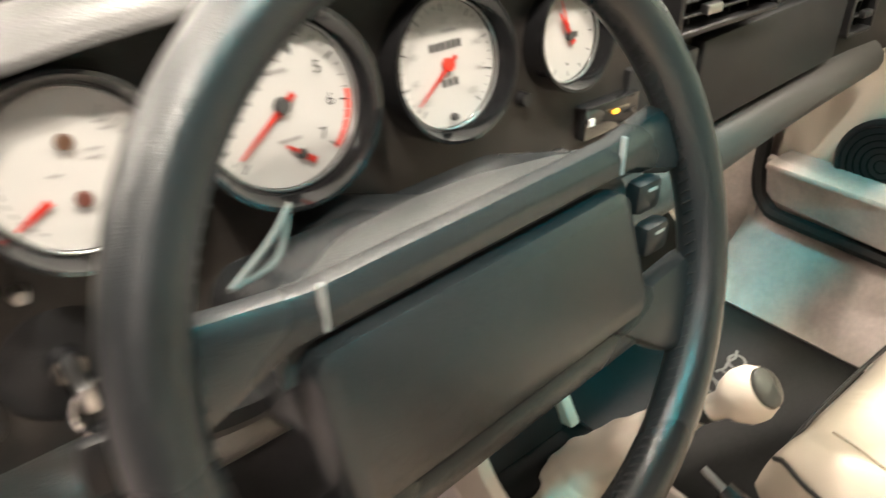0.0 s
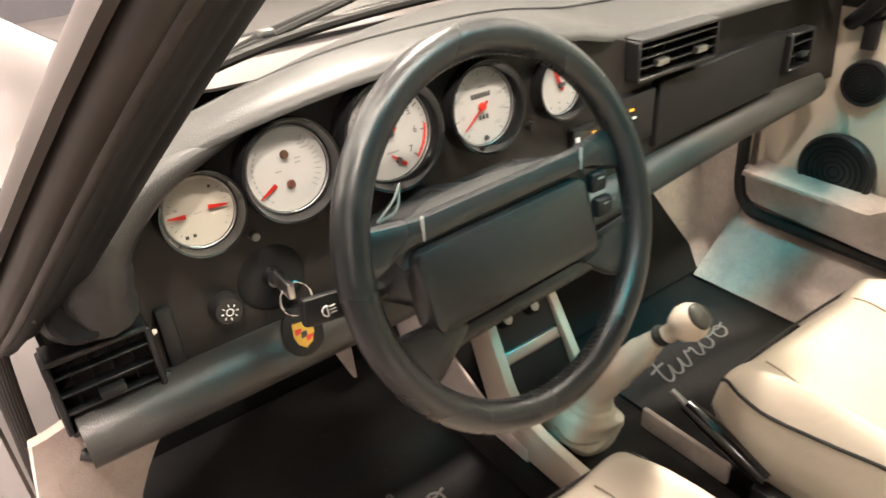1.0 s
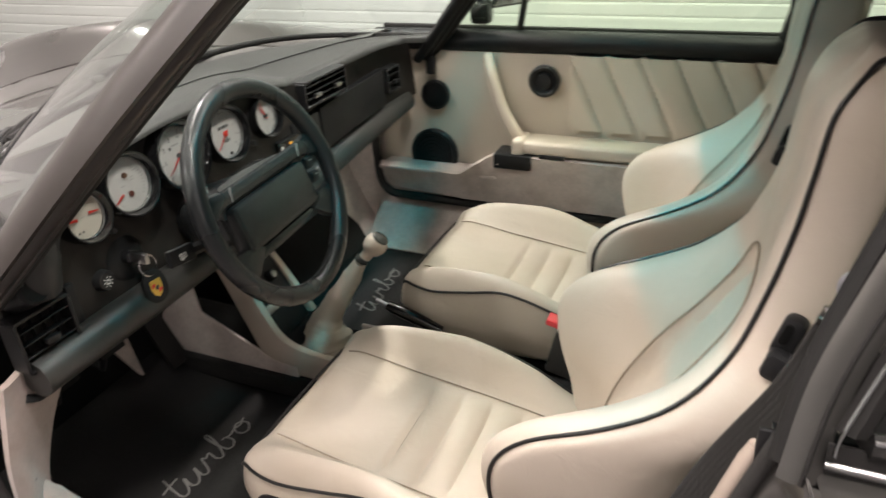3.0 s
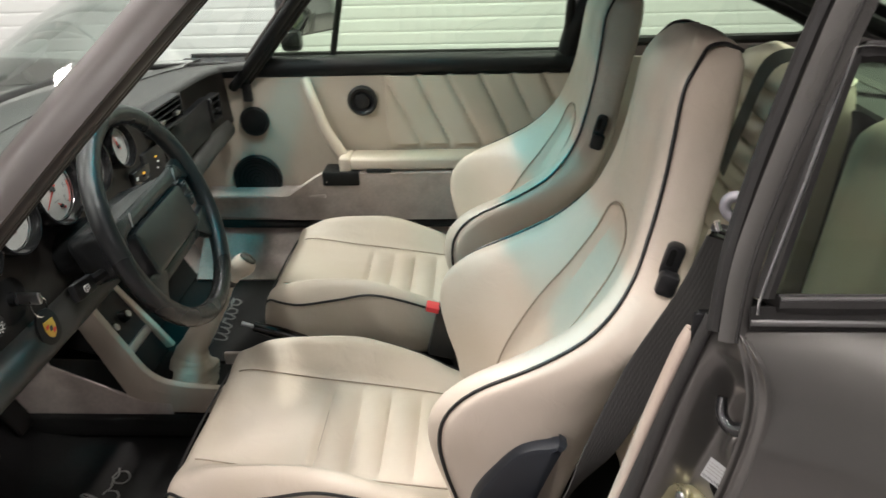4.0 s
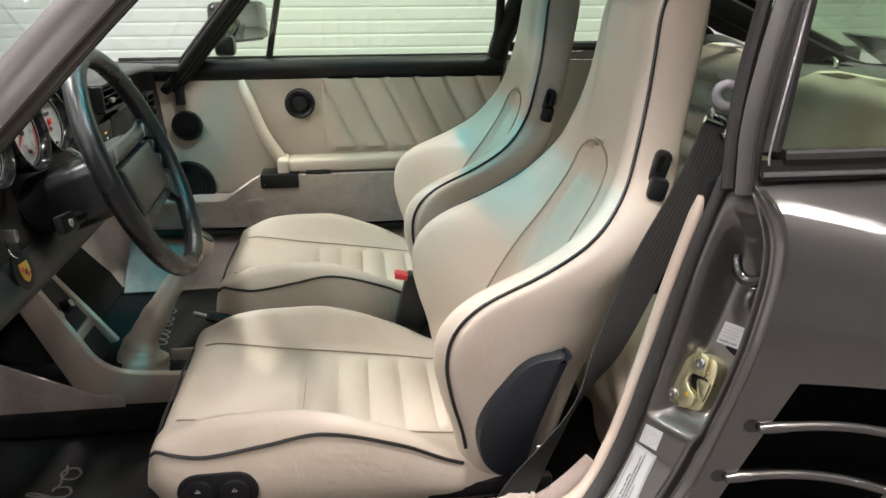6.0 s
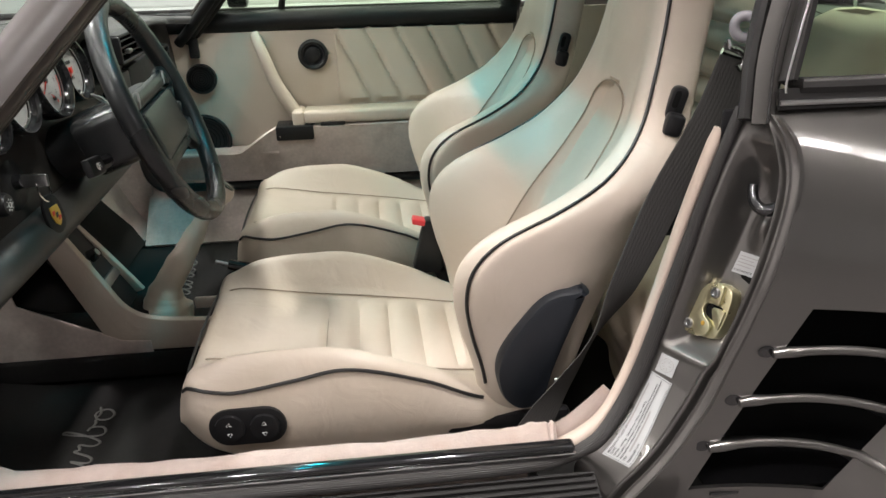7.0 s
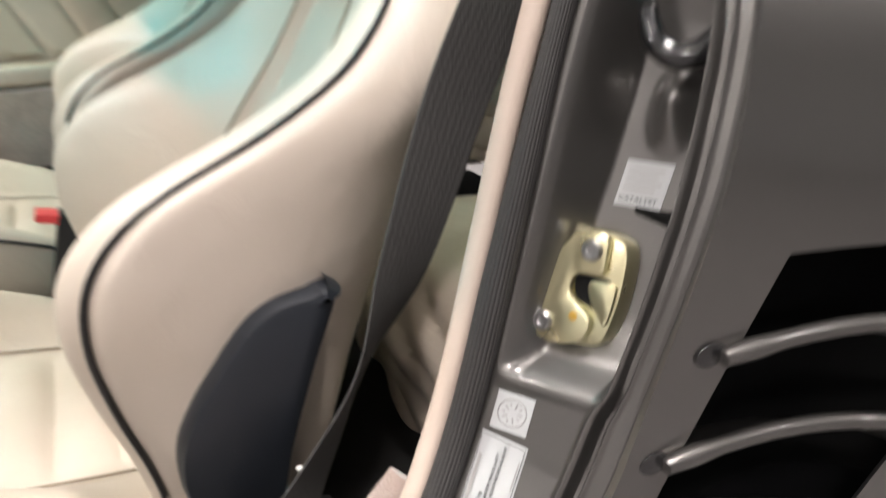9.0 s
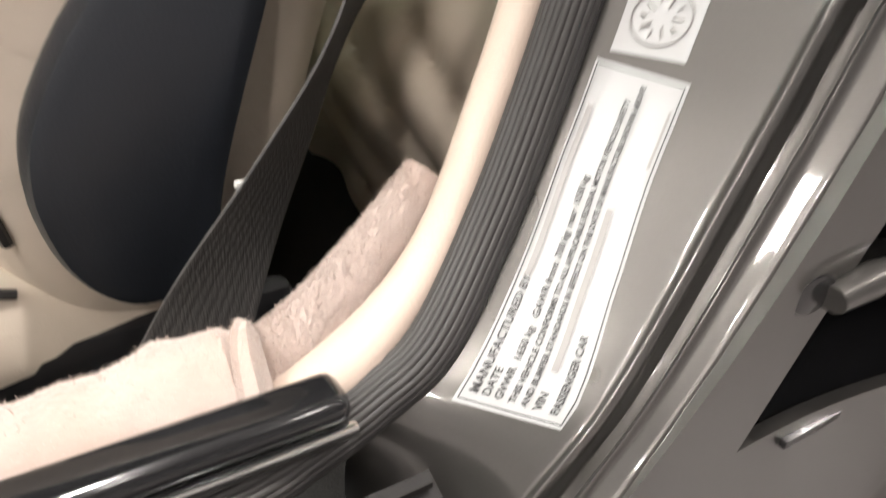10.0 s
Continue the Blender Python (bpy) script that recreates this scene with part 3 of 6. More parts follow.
# rear deck, back window frame, tail closing the shell
part("rear_deck", sheet(lambda u, v: Vector((-0.66 + 1.32 * u, -0.505 - 0.91 * v, 0.815 - 0.065 * v)), 4, 4, 0.01), M_HEAD, body)
part("tail_skin", sheet(lambda u, v: Vector((-0.72 + 1.44 * u, -1.12 - 0.6 * v, 0.86 - 0.35 * v)), 6, 6, 0.006), M_PAINT, body)

# door-opening seal: B pillar, sill, A post
part("b_pillar_seal", tube(spline([(-0.580, -0.126, 1.12), (-0.588, -0.110, 1.08), (-0.610, -0.084, 1.01), (-0.634, -0.059, 0.94), (-0.662, -0.037, 0.87), (-0.691, -0.024, 0.80)], 4), 0.0085, 8), M_RUBBER, body)
edge = [Vector((jin_x(z) + 0.010, jamb_in(z) + 0.0105, z + 0.0015)) for z in (0.81, 0.75, 0.69, 0.63, 0.57, 0.51, 0.46, 0.42, 0.385)]
edge += [(-0.702, 0.138, 0.371), (-0.707, 0.165, 0.365), (-0.713, 0.20, 0.363), (-0.717, 0.30, 0.363), (-0.717, 0.55, 0.363), (-0.717, 0.85, 0.367), (-0.715, 0.93, 0.39), (-0.712, 0.965, 0.44), (-0.708, 0.955, 0.56), (-0.700, 0.915, 0.68), (-0.69, 0.868, 0.76), (-0.672, 0.83, 0.80)]


def ribbed(keys, r, ribs, seg=64):
    """A soft seal of round section with fine ribs along it."""
    pts = spline(keys, 6)
    rings, side = [], None
    for i, p in enumerate(pts):
        d = (pts[min(i + 1, len(pts) - 1)] - pts[max(i - 1, 0)]).normalized()
        side = d.cross(Vector((0, 0, 1))).normalized() if side is None else (side - d * side.dot(d)).normalized()
        other = side.cross(d)
        q = r * (1 - 0.32 * min(1, max(0, (p.z - 0.56) / 0.14)) * (p.y < 0.3))
        rings.append([p + q * (1 + 0.06 * abs(math.cos(ribs * math.pi * k / seg)) ** 0.7) * (math.cos(2 * math.pi * k / seg) * side + math.sin(2 * math.pi * k / seg) * other) for k in range(seg)])
    return loft(rings)


part("opening_seal", ribbed(edge, 0.0094, 22, 132), M_SEAL, body, "ribbed black rubber seal round the door opening")
part("front_post", sheet(lambda u, v: Vector((-0.722 - 0.03 * u, 0.955 + 0.06 * u - 0.10 * max(0, v - 0.6), 0.30 + 0.50 * v)), 6, 12, 0.004), M_PAINT, body)
part("sill_strip", box((-0.707, 0.56, 0.383), (0.019, 0.815, 0.012), 0.005, 3), M_GLOSSBLACK, body)
part("sill_edge", box((-0.7178, 0.56, 0.378), (0.004, 0.815, 0.004), 0.001), M_CHROME, body)
plate = part("step_plate", sheet(lambda u, v: Vector((-0.722 - 0.10 * v, 0.128 + 0.83 * u, 0.350 - 0.036 * v)), 8, 4, 0.004), M_RUBBER, body, "ribbed black step plate on the sill")
for k in range(11):
    q = 0.06 + 0.088 * k
    part("plate_rib", tube([(-0.722 - 0.10 * q, 0.131, 0.354 - 0.036 * q), (-0.722 - 0.10 * q, 0.955, 0.354 - 0.036 * q)], 0.0022, 5), M_RUBBER, plate)
part("outer_sill", sheet(lambda u, v: Vector((-0.822 - 0.03 * math.sin(math.pi * 0.5 * v), 1.0 - 1.0 * u, 0.314 - 0.19 * v)), 4, 8, 0.006), M_PAINT, body)

# latch striker, its bolts, the door stop and labels on the jamb
lm = frame_to((-0.7005, 0.0005, 0.569), (-0.33, 0.90, 0.30))


def smooth_poly(keys, n=4):
    return [(p.x, p.y) for p in spline([(a, b, 0) for a, b in keys], n, True)]


lat = part("latch_body", prism(smooth_poly([(-0.0145, -0.030), (-0.014, -0.005), (-0.010, 0.018), (-0.001, 0.033), (0.010, 0.037), (0.025, 0.035), (0.0305, 0.026), (0.032, 0.005), (0.0305, -0.014), (0.026, -0.028), (0.012, -0.033), (-0.008, -0.035)]), lm @ pose(0, 0, -0.026), 0.019, 0.003), M_BRASSZ, body, "yellow-zinc door latch box")
# no real recess: a thin black plate gives the latch opening its shade
part("latch_hollow", prism(smooth_poly([(0.003, 0.008), (0.016, 0.0105), (0.025, 0.009), (0.025, -0.008), (0.012, -0.0075), (0.004, -0.003)]), lm @ pose(0, 0, -0.0068), 0.0012, 0), M_MATTE, lat, "flat black plate standing in for shade in the latch")
part("latch_plate", prism([(-0.0125, -0.0355), (-0.0155, -0.032), (-0.0158, -0.020), (-0.0152, -0.006), (-0.0130, 0.012), (-0.0095, 0.023), (-0.0035, 0.0325), (0.0045, 0.0372), (0.0130, 0.0385), (0.0185, 0.0365), (0.0200, 0.031), (0.0212, 0.0150), (0.0195, 0.0125), (0.0120, 0.0112), (0.0055, 0.0105), (0.0020, 0.0065), (0.0014, 0.0005), (0.0036, -0.0045), (0.0090, -0.0080), (0.0150, -0.0105), (0.0192, -0.0150), (0.0200, -0.0200), (0.0180, -0.0265), (0.0135, -0.0310), (0.0050, -0.0345), (-0.0060, -0.0365)], lm @ pose(0, 0, -0.0060), 0.0050, 0.0012), M_BRASSZ, lat, "yellow-zinc hooked front plate")
part("latch_tongue", prism(smooth_poly([(0.0125, 0.0070), (0.0150, -0.0030), (0.0225, -0.0120), (0.0285, -0.0150), (0.0300, 0.0030), (0.0280, 0.0090)]), lm @ pose(0, 0, -0.0066), 0.0030, 0.001), M_BRASSZ, lat)
part("rivet", lathe([(0.0, 0.0006), (0.0028, 0.0005), (0.0034, -0.001)], lm @ pose(0.0085, -0.0155, -0.001), 16), M_GOLD, lat)
for dx, dy in ((0.0110, 0.0255), (-0.0105, -0.0246)):
    part("bolt", lathe([(0.0, 0.0010), (0.0030, 0.0010), (0.0034, 0.0034), (0.0052, 0.0034), (0.0064, 0.0022), (0.0068, -0.001)], lm @ pose(dx, dy, -0.001), 24), M_STEEL, lat)
nh = Vector((-0.16, 0.97, 0.16))
hook = [jamb_flat(u, z) + Vector((0.004, -0.012 - o, 0)) for u, z, o in ((0.665, 0.713, 0.012), (0.62, 0.706, 0.004), (0.52, 0.7035, 0.0), (0.39, 0.709, 0.0), (0.30, 0.719, 0.002), (0.25, 0.727, 0.004))]
part("door_stop", tube(spline(hook, 6), lambda t: 0.0088 - 0.0035 * t, 12), M_GLOSSBLACK, body, "black hooked door stop")
part("stop_foot", lathe([(0.0, 0.010), (0.006, 0.009), (0.010, 0.004), (0.011, 0.0)], frame_to(hook[0] + Vector((0, -0.012, 0.002)), nh), 16), M_GLOSSBLACK, body)


def on_jamb(zc, off, turn=0.0, stretch=0.80, wide=0.9, skew=0.0):
    """Maps flat label places (metres from the label's middle, height over it) onto the jamb."""
    def f(p):
        z = zc + stretch * p.y - skew * p.x
        x = jin_x(z) - off - p.x * wide - turn * p.y
        u = (x - jin_x(z)) / (lip_x(z) - jin_x(z))
        v = (z - 0.30) / 0.51
        a, b, c = jamb(u, v), jamb(u + 0.03, v), jamb(u, v + 0.01)
        n = (b - a).cross(c - a).normalized()
        n = n if n.y > 0 else -n
        return a + n * (0.0008 + p.z)
    return f


def laid(bm, f):
    for v in bm.verts:
        v.co = f(v.co)
    return bm


def label_plate(name, f, w, h, text):
    return part(name, laid(sheet(lambda u, v: Vector((w * (u - 0.5), h * (v - 0.5), 0)), 6, 14, 0.0003), f), M_LABEL, body, text, smooth=True)
# ---- seats ----
def seat(cx, switch):
    s = thing("sport_seat", (cx, 0.40, 0.19), "cream leather high-back sport seat with black piping", "seat", "front seats")
    W = lut([(0.26, 0.17), (0.33, 0.20), (0.45, 0.208), (0.55, 0.215), (0.64, 0.212), (0.70, 0.196), (0.77, 0.160), (0.84, 0.135), (0.92, 0.120), (0.98, 0.112), (1.006, 0.104), (1.022, 0.086)])
    YB = lut([(0.26, 0.215), (0.33, 0.235), (0.39, 0.246), (0.45, 0.262), (0.51, 0.270), (0.56, 0.258), (0.60, 0.218), (0.64, 0.134), (0.68, 0.069), (0.74, 0.018), (0.80, -0.006), (0.86, -0.021), (0.92, -0.030), (0.98, -0.038), (1.006, -0.052), (1.022, -0.066)])
    YC = lut([(0.26, 0.175), (0.36, 0.160), (0.46, 0.130), (0.56, 0.090), (0.66, 0.042), (0.72, 0.012), (0.78, -0.004), (0.84, -0.010), (0.92, -0.014), (0.98, -0.022), (1.006, -0.036), (1.022, -0.056)])
    YR = lut([(0.26, 0.10), (0.36, 0.075), (0.50, 0.03), (0.62, -0.025), (0.74, -0.075), (0.86, -0.105), (0.96, -0.125), (1.006, -0.124), (1.022, -0.112)])

    def ring(z):
        w, yb, yc, yr = W(z), YB(z), YC(z), YR(z)
        half = [(0.0, yc), (0.34 * w, yc + 0.05 * (yb - yc)), (0.60 * w, yc + 0.45 * (yb - yc)), (0.84 * w, yc + 1.02 * (yb - yc) + 0.006), (0.97 * w, yb - 0.004), (1.03 * w, yb - 0.035), (1.0 * w, yr + 0.4 * (yb - 0.035 - yr)), (0.80 * w, yr + 0.012), (0.4 * w, yr)]
        keys = [(cx + x, y, z) for x, y in half] + [(cx - x, y, z) for x, y in reversed(half[1:])]
        out = spline(keys, 8, True)
        hw = 0.072 + 0.040 * (0.735 - z) / 0.36 if z < 0.735 else 0.072 * math.sqrt(max(0, 1 - ((z - 0.735) / 0.040) ** 2))
        for p in out:
            if p.y > 0.5 * (yc + yr) and hw > 0:
                q = min(1, max(0, (hw - abs(p.x - cx)) / 0.011))
                p.y -= 0.016 * q * q * (3 - 2 * q) * min(1, max(0, (z - 0.42) / 0.08))
        return out

    zs = [0.26 + (1.022 - 0.26) * i / 110 for i in range(111)]
    rings = [ring(z) for z in zs]
    top = rings[-1]
    c = sum(top, Vector()) / len(top)
    for q, dz in ((0.82, 0.006), (0.5, 0.010), (0.2, 0.011)):
        rings.append([c + (p - c) * q + Vector((0, 0, dz)) for p in top])
    back = part("backrest", loft(rings), M_LEATHER, s)

    def edge_pt(z, sx):
        return Vector((cx + sx * W(z) * 0.985, YB(z) - 0.003, z))
    for sx in (-1, 1):
        pts = [edge_pt(0.36 + (1.010 - 0.36) * i / 60, sx) for i in range(61)]
        pts += spline([pts[-1], (cx + sx * 0.090, -0.070, 1.024), (cx + sx * 0.088, -0.090, 1.027), (cx + sx * 0.090, -0.112, 1.018)], 5)[1:]
        part("piping", tube(pts, 0.0027, 6), M_PIPING, back)
    def front(x, z):
        w, yb, yc = W(z), YB(z), YC(z)
        f = lut([(0.0, yc), (0.34 * w, yc + 0.05 * (yb - yc)), (0.60 * w, yc + 0.45 * (yb - yc)), (0.84 * w, yc + 1.02 * (yb - yc) + 0.006), (w, yb)])
        return Vector((cx + x, f(abs(x)) + 0.0008, z))
    arc = [front(0.072 * math.cos(math.pi * i / 20), 0.735 + 0.040 * math.sin(math.pi * i / 20)) for i in range(21)]
    left = [front(-(0.072 + 0.040 * (0.735 - z) / 0.36), z) for z in [0.40 + 0.335 * i / 30 for i in range(30)]]
    right = [Vector((2 * cx - p.x, p.y, p.z)) for p in left]
    part("seam", tube(right + arc + list(reversed(left)), 0.0016, 5), M_SEAM, back)

    # cushion
    ZP = lut([(0.14, 0.30), (0.25, 0.332), (0.33, 0.371), (0.445, 0.403), (0.53, 0.391), (0.615, 0.378), (0.66, 0.382), (0.690, 0.380), (0.705, 0.345), (0.712, 0.31)])
    ZB = lut([(0.14, 0.31), (0.25, 0.345), (0.33, 0.383), (0.445, 0.426), (0.53, 0.432), (0.615, 0.425), (0.66, 0.408), (0.690, 0.390), (0.705, 0.350), (0.712, 0.315)])
    ZC = lut([(0.14, 0.325), (0.25, 0.330), (0.33, 0.338), (0.445, 0.350), (0.53, 0.362), (0.615, 0.380), (0.66, 0.388), (0.690, 0.378), (0.705, 0.345), (0.712, 0.312)])
    ZL = lut([(0.14, 0.25), (0.45, 0.235), (0.60, 0.245), (0.66, 0.262), (0.69, 0.28), (0.705, 0.296), (0.712, 0.305)])
    WC = lut([(0.14, 0.19), (0.3, 0.205), (0.5, 0.208), (0.64, 0.206), (0.68, 0.195), (0.705, 0.175), (0.712, 0.16)])
    seams = (0.487, 0.428, 0.372, 0.318, 0.266)

    def cring(y):
        w, zp, zb, zc, zl = WC(y), ZP(y), ZB(y), ZC(y), ZL(y)
        dip = 0.012 * (1 - abs(math.sin(math.pi * (0.487 - y) / 0.0553)) ** 0.5) - 0.004 if 0.25 < y < 0.487 else 0.006 * math.exp(-((y - 0.487) / 0.008) ** 2) if y >= 0.487 else 0
        half = [(0.0, zc - dip), (0.38 * w, zc - dip + 0.002), (0.60 * w, zc + 0.12 * (zb - zc)), (0.72 * w, zc + 0.55 * (zb - zc)), (0.85 * w, zb), (0.97 * w, zp + 0.004), (1.03 * w, 0.6 * zp + 0.4 * zl), (0.98 * w, 0.25 * zp + 0.75 * zl), (0.86 * w, zl), (0.4 * w, zl)]
        keys = [(cx + x, y, z) for x, z in half] + [(cx - x, y, z) for x, z in reversed(half[1:])]
        return spline(keys, 4, True)

    ys = [0.14 + (0.712 - 0.14) * i / 140 for i in range(141)]
    cush = part("cushion", loft([cring(y) for y in ys]), M_PLEAT, s)
    for sx in (-1, 1):
        part("piping", tube([Vector((cx + sx * WC(y) * 0.99, y, ZP(y) + 0.003)) for y in [0.24 + 0.455 * i / 50 for i in range(51)]], 0.0027, 6), M_PIPING, cush)
        part("seam", tube([Vector((cx + sx * 0.60 * WC(y), y, ZC(y) + 0.14 * (ZB(y) - ZC(y)) + 0.001)) for y in [0.24 + 0.43 * i / 40 for i in range(41)]], 0.0014, 5), M_SEAM, cush)
    part("piping", tube([Vector((cx + WC(0.695) * 0.99 * math.sin(a), 0.688 + 0.012 * math.cos(a), ZP(0.695) + 0.003)) for a in [math.pi * (-0.5 + i / 20) for i in range(21)]], 0.0027, 6), M_PIPING, cush)
    for q in seams:
        part("seam", tube([Vector((cx + 0.56 * WC(q) * (2 * i / 12 - 1), q, ZC(q) - 0.0066)) for i in range(13)], 0.0015, 5), M_SEAM, cush)

    # hinge cover, belt slot, base
    for sx in (-1, 1):
        m = frame_to((cx + sx * 0.212, 0.0, 0.0), (sx, 0, 0))
        poly = [(0.094, 0.524), (0.117, 0.523), (0.137, 0.521), (0.155, 0.514), (0.171, 0.500), (0.187, 0.479), (0.204, 0.455), (0.219, 0.427), (0.2245, 0.405), (0.2245, 0.384), (0.218, 0.358), (0.205, 0.338), (0.187, 0.328), (0.164, 0.332), (0.149, 0.352), (0.141, 0.385), (0.132, 0.415), (0.113, 0.470)]
        poly = [(sx * p.x, p.y) for p in spline([(a, b, 0) for a, b in poly], 3, True)]
        part("hinge_cover", prism([(a, b) for a, b in poly], m @ pose(0, 0, -0.01), 0.035, 0.010), M_COVERHIDE, s, "black padded hinge cover")
        sl = part("belt_guide", prism(rounded(0.023, 0.068, 0.009), frame_to((cx + sx * 0.163, -0.034, 0.764), (sx, 0.25, 0), (0, -0.25, 1)) @ pose(0, 0, -0.006), 0.018, 0.004), M_PLASTIC, s, "black belt guide slot")
        part("guide_catch", prism(rounded(0.026, 0.032, 0.007), frame_to((cx + sx * 0.168, -0.032, 0.747), (sx, 0.25, 0), (0, -0.25, 1)) @ pose(0, 0, 0.002), 0.022, 0.006), M_PLASTIC, sl)
        part("slot", prism(rounded(0.008, 0.024, 0.004), frame_to((cx + sx * 0.166, -0.034, 0.781), (sx, 0.25, 0), (0, -0.25, 1)) @ pose(0, 0, 0.0095), 0.002, 0), M_MATTE, sl)
        part("runner", box((cx + sx * 0.15, 0.40, 0.205), (0.035, 0.52, 0.03), 0.004), M_MATTE, s)
        part("base_plate", box((cx + sx * 0.196, 0.20, 0.285), (0.02, 0.20, 0.03), 0.008), M_PLASTIC, s)
    if switch:
        m = frame_to((cx - 0.2125, 0.600, 0.326), (-1, 0.05, 0.06))
        sw = part("switch_panel", prism(rounded(0.116, 0.062, 0.030, 6), m @ pose(0, 0, -0.004, 0, 0, 2), 0.008, 0.002), M_PLASTIC, s, "black oval seat switch panel")
        for dx in (-0.026, 0.026):
            k = part("switch", lathe([(0.0, 0.005), (0.018, 0.006), (0.0215, 0.005), (0.0225, 0.0)], m @ pose(dx, 0, 0.004), 24), M_PLASTIC, sw)
            for a, dy in ((0, 0.0085), (180, -0.0085)):
                part("arrow", tube([(m @ pose(dx, dy, 0.0104, 0, 0, a)) @ Vector(p) for p in ((-0.0035, -0.002, 0), (0.0035, -0.002, 0), (0, 0.0035, 0))], 0.0005, 4, True), M_WHITE, sw)
    return s


seat(-0.318, True)
seat(0.270, False)

# ---- dashboard ----
dash = thing("dashboard", (0, 0.9, 0.7), "black leather dashboard with five round cream dials", "dashboard")
crest = lut([(-0.66, 0.79), (-0.60, 0.835), (-0.53, 0.860), (-0.42, 0.880), (-0.31, 0.888), (-0.16, 0.880), (-0.06, 0.868), (0.01, 0.850), (0.06, 0.838), (0.2, 0.832), (0.45, 0.826), (0.66, 0.800)])
hoodlip = lut([(-0.66, 0.885), (-0.56, 0.856), (-0.45, 0.848), (-0.3, 0.848), (-0.12, 0.852), (-0.02, 0.864), (0.05, 0.885), (0.2, 0.885), (0.66, 0.885)])


def dashtop(u, v):
    x = -0.66 + 1.32 * u
    bow = 1 - (x / 0.66) ** 2
    yb = 0.86 + 0.27 * bow
    zc, y0 = crest(x), min(hoodlip(x), yb - 0.05)
    zb = 0.80 + 0.055 * bow
    ym = min(0.95, yb - 0.02)
    if v < 0.35:
        t = v / 0.35
        a = math.pi * 0.5 * t
        return Vector((x, y0 + (ym - y0) * 0.35 * (1 - math.cos(a)), zc - 0.016 * (1 - math.sin(a))))
    t = (v - 0.35) / 0.65
    y1 = y0 + (ym - y0) * 0.35
    return Vector((x, y1 + (yb - y1) * t, zc + (zb - zc) * t * t * (3 - 2 * t) + 0.004 * math.sin(math.pi * t)))


part("dash_pad", sheet(dashtop, 66, 20, 0.012), M_DASHTOP, dash, "charcoal leather dash pad")
part("pad_end", tube(spline([(-0.46, 0.862, 0.856), (-0.545, 0.850, 0.836), (-0.598, 0.846, 0.80), (-0.612, 0.852, 0.762), (-0.612, 0.86, 0.735)], 6), lambda t: 0.003 + 0.027 * min(1, 1.6 * t), 12), M_DASHTOP, dash)
part("pad_seam", tube([dashtop(0.10 + 0.86 * i / 60, 0.62) + Vector((0, 0, 0.0012)) for i in range(61)], 0.0016, 5), M_PIPING, dash)


def fascia(u, v):
    x = -0.66 + 1.32 * u
    top = crest(x) - 0.014
    return Vector((x, 0.892 - 0.012 * v + 0.04 * min(1, max(0, (x - 0.04) / 0.32)), top + (0.635 - top) * v))


part("fascia", sheet(fascia, 60, 10, 0.012), M_FASCIA, dash, "black vinyl dash face")
part("knee_roll", tube(spline([(-0.662, 0.858, 0.622), (-0.40, 0.858, 0.624), (0.0, 0.866, 0.626), (0.13, 0.880, 0.626), (0.27, 0.895, 0.627), (0.45, 0.910, 0.628), (0.61, 0.921, 0.629)], 4), 0.030, 14, flat=0.95), M_KNEE, dash, "padded black knee roll")

TILTG = Vector((0, -0.985, 0.17))


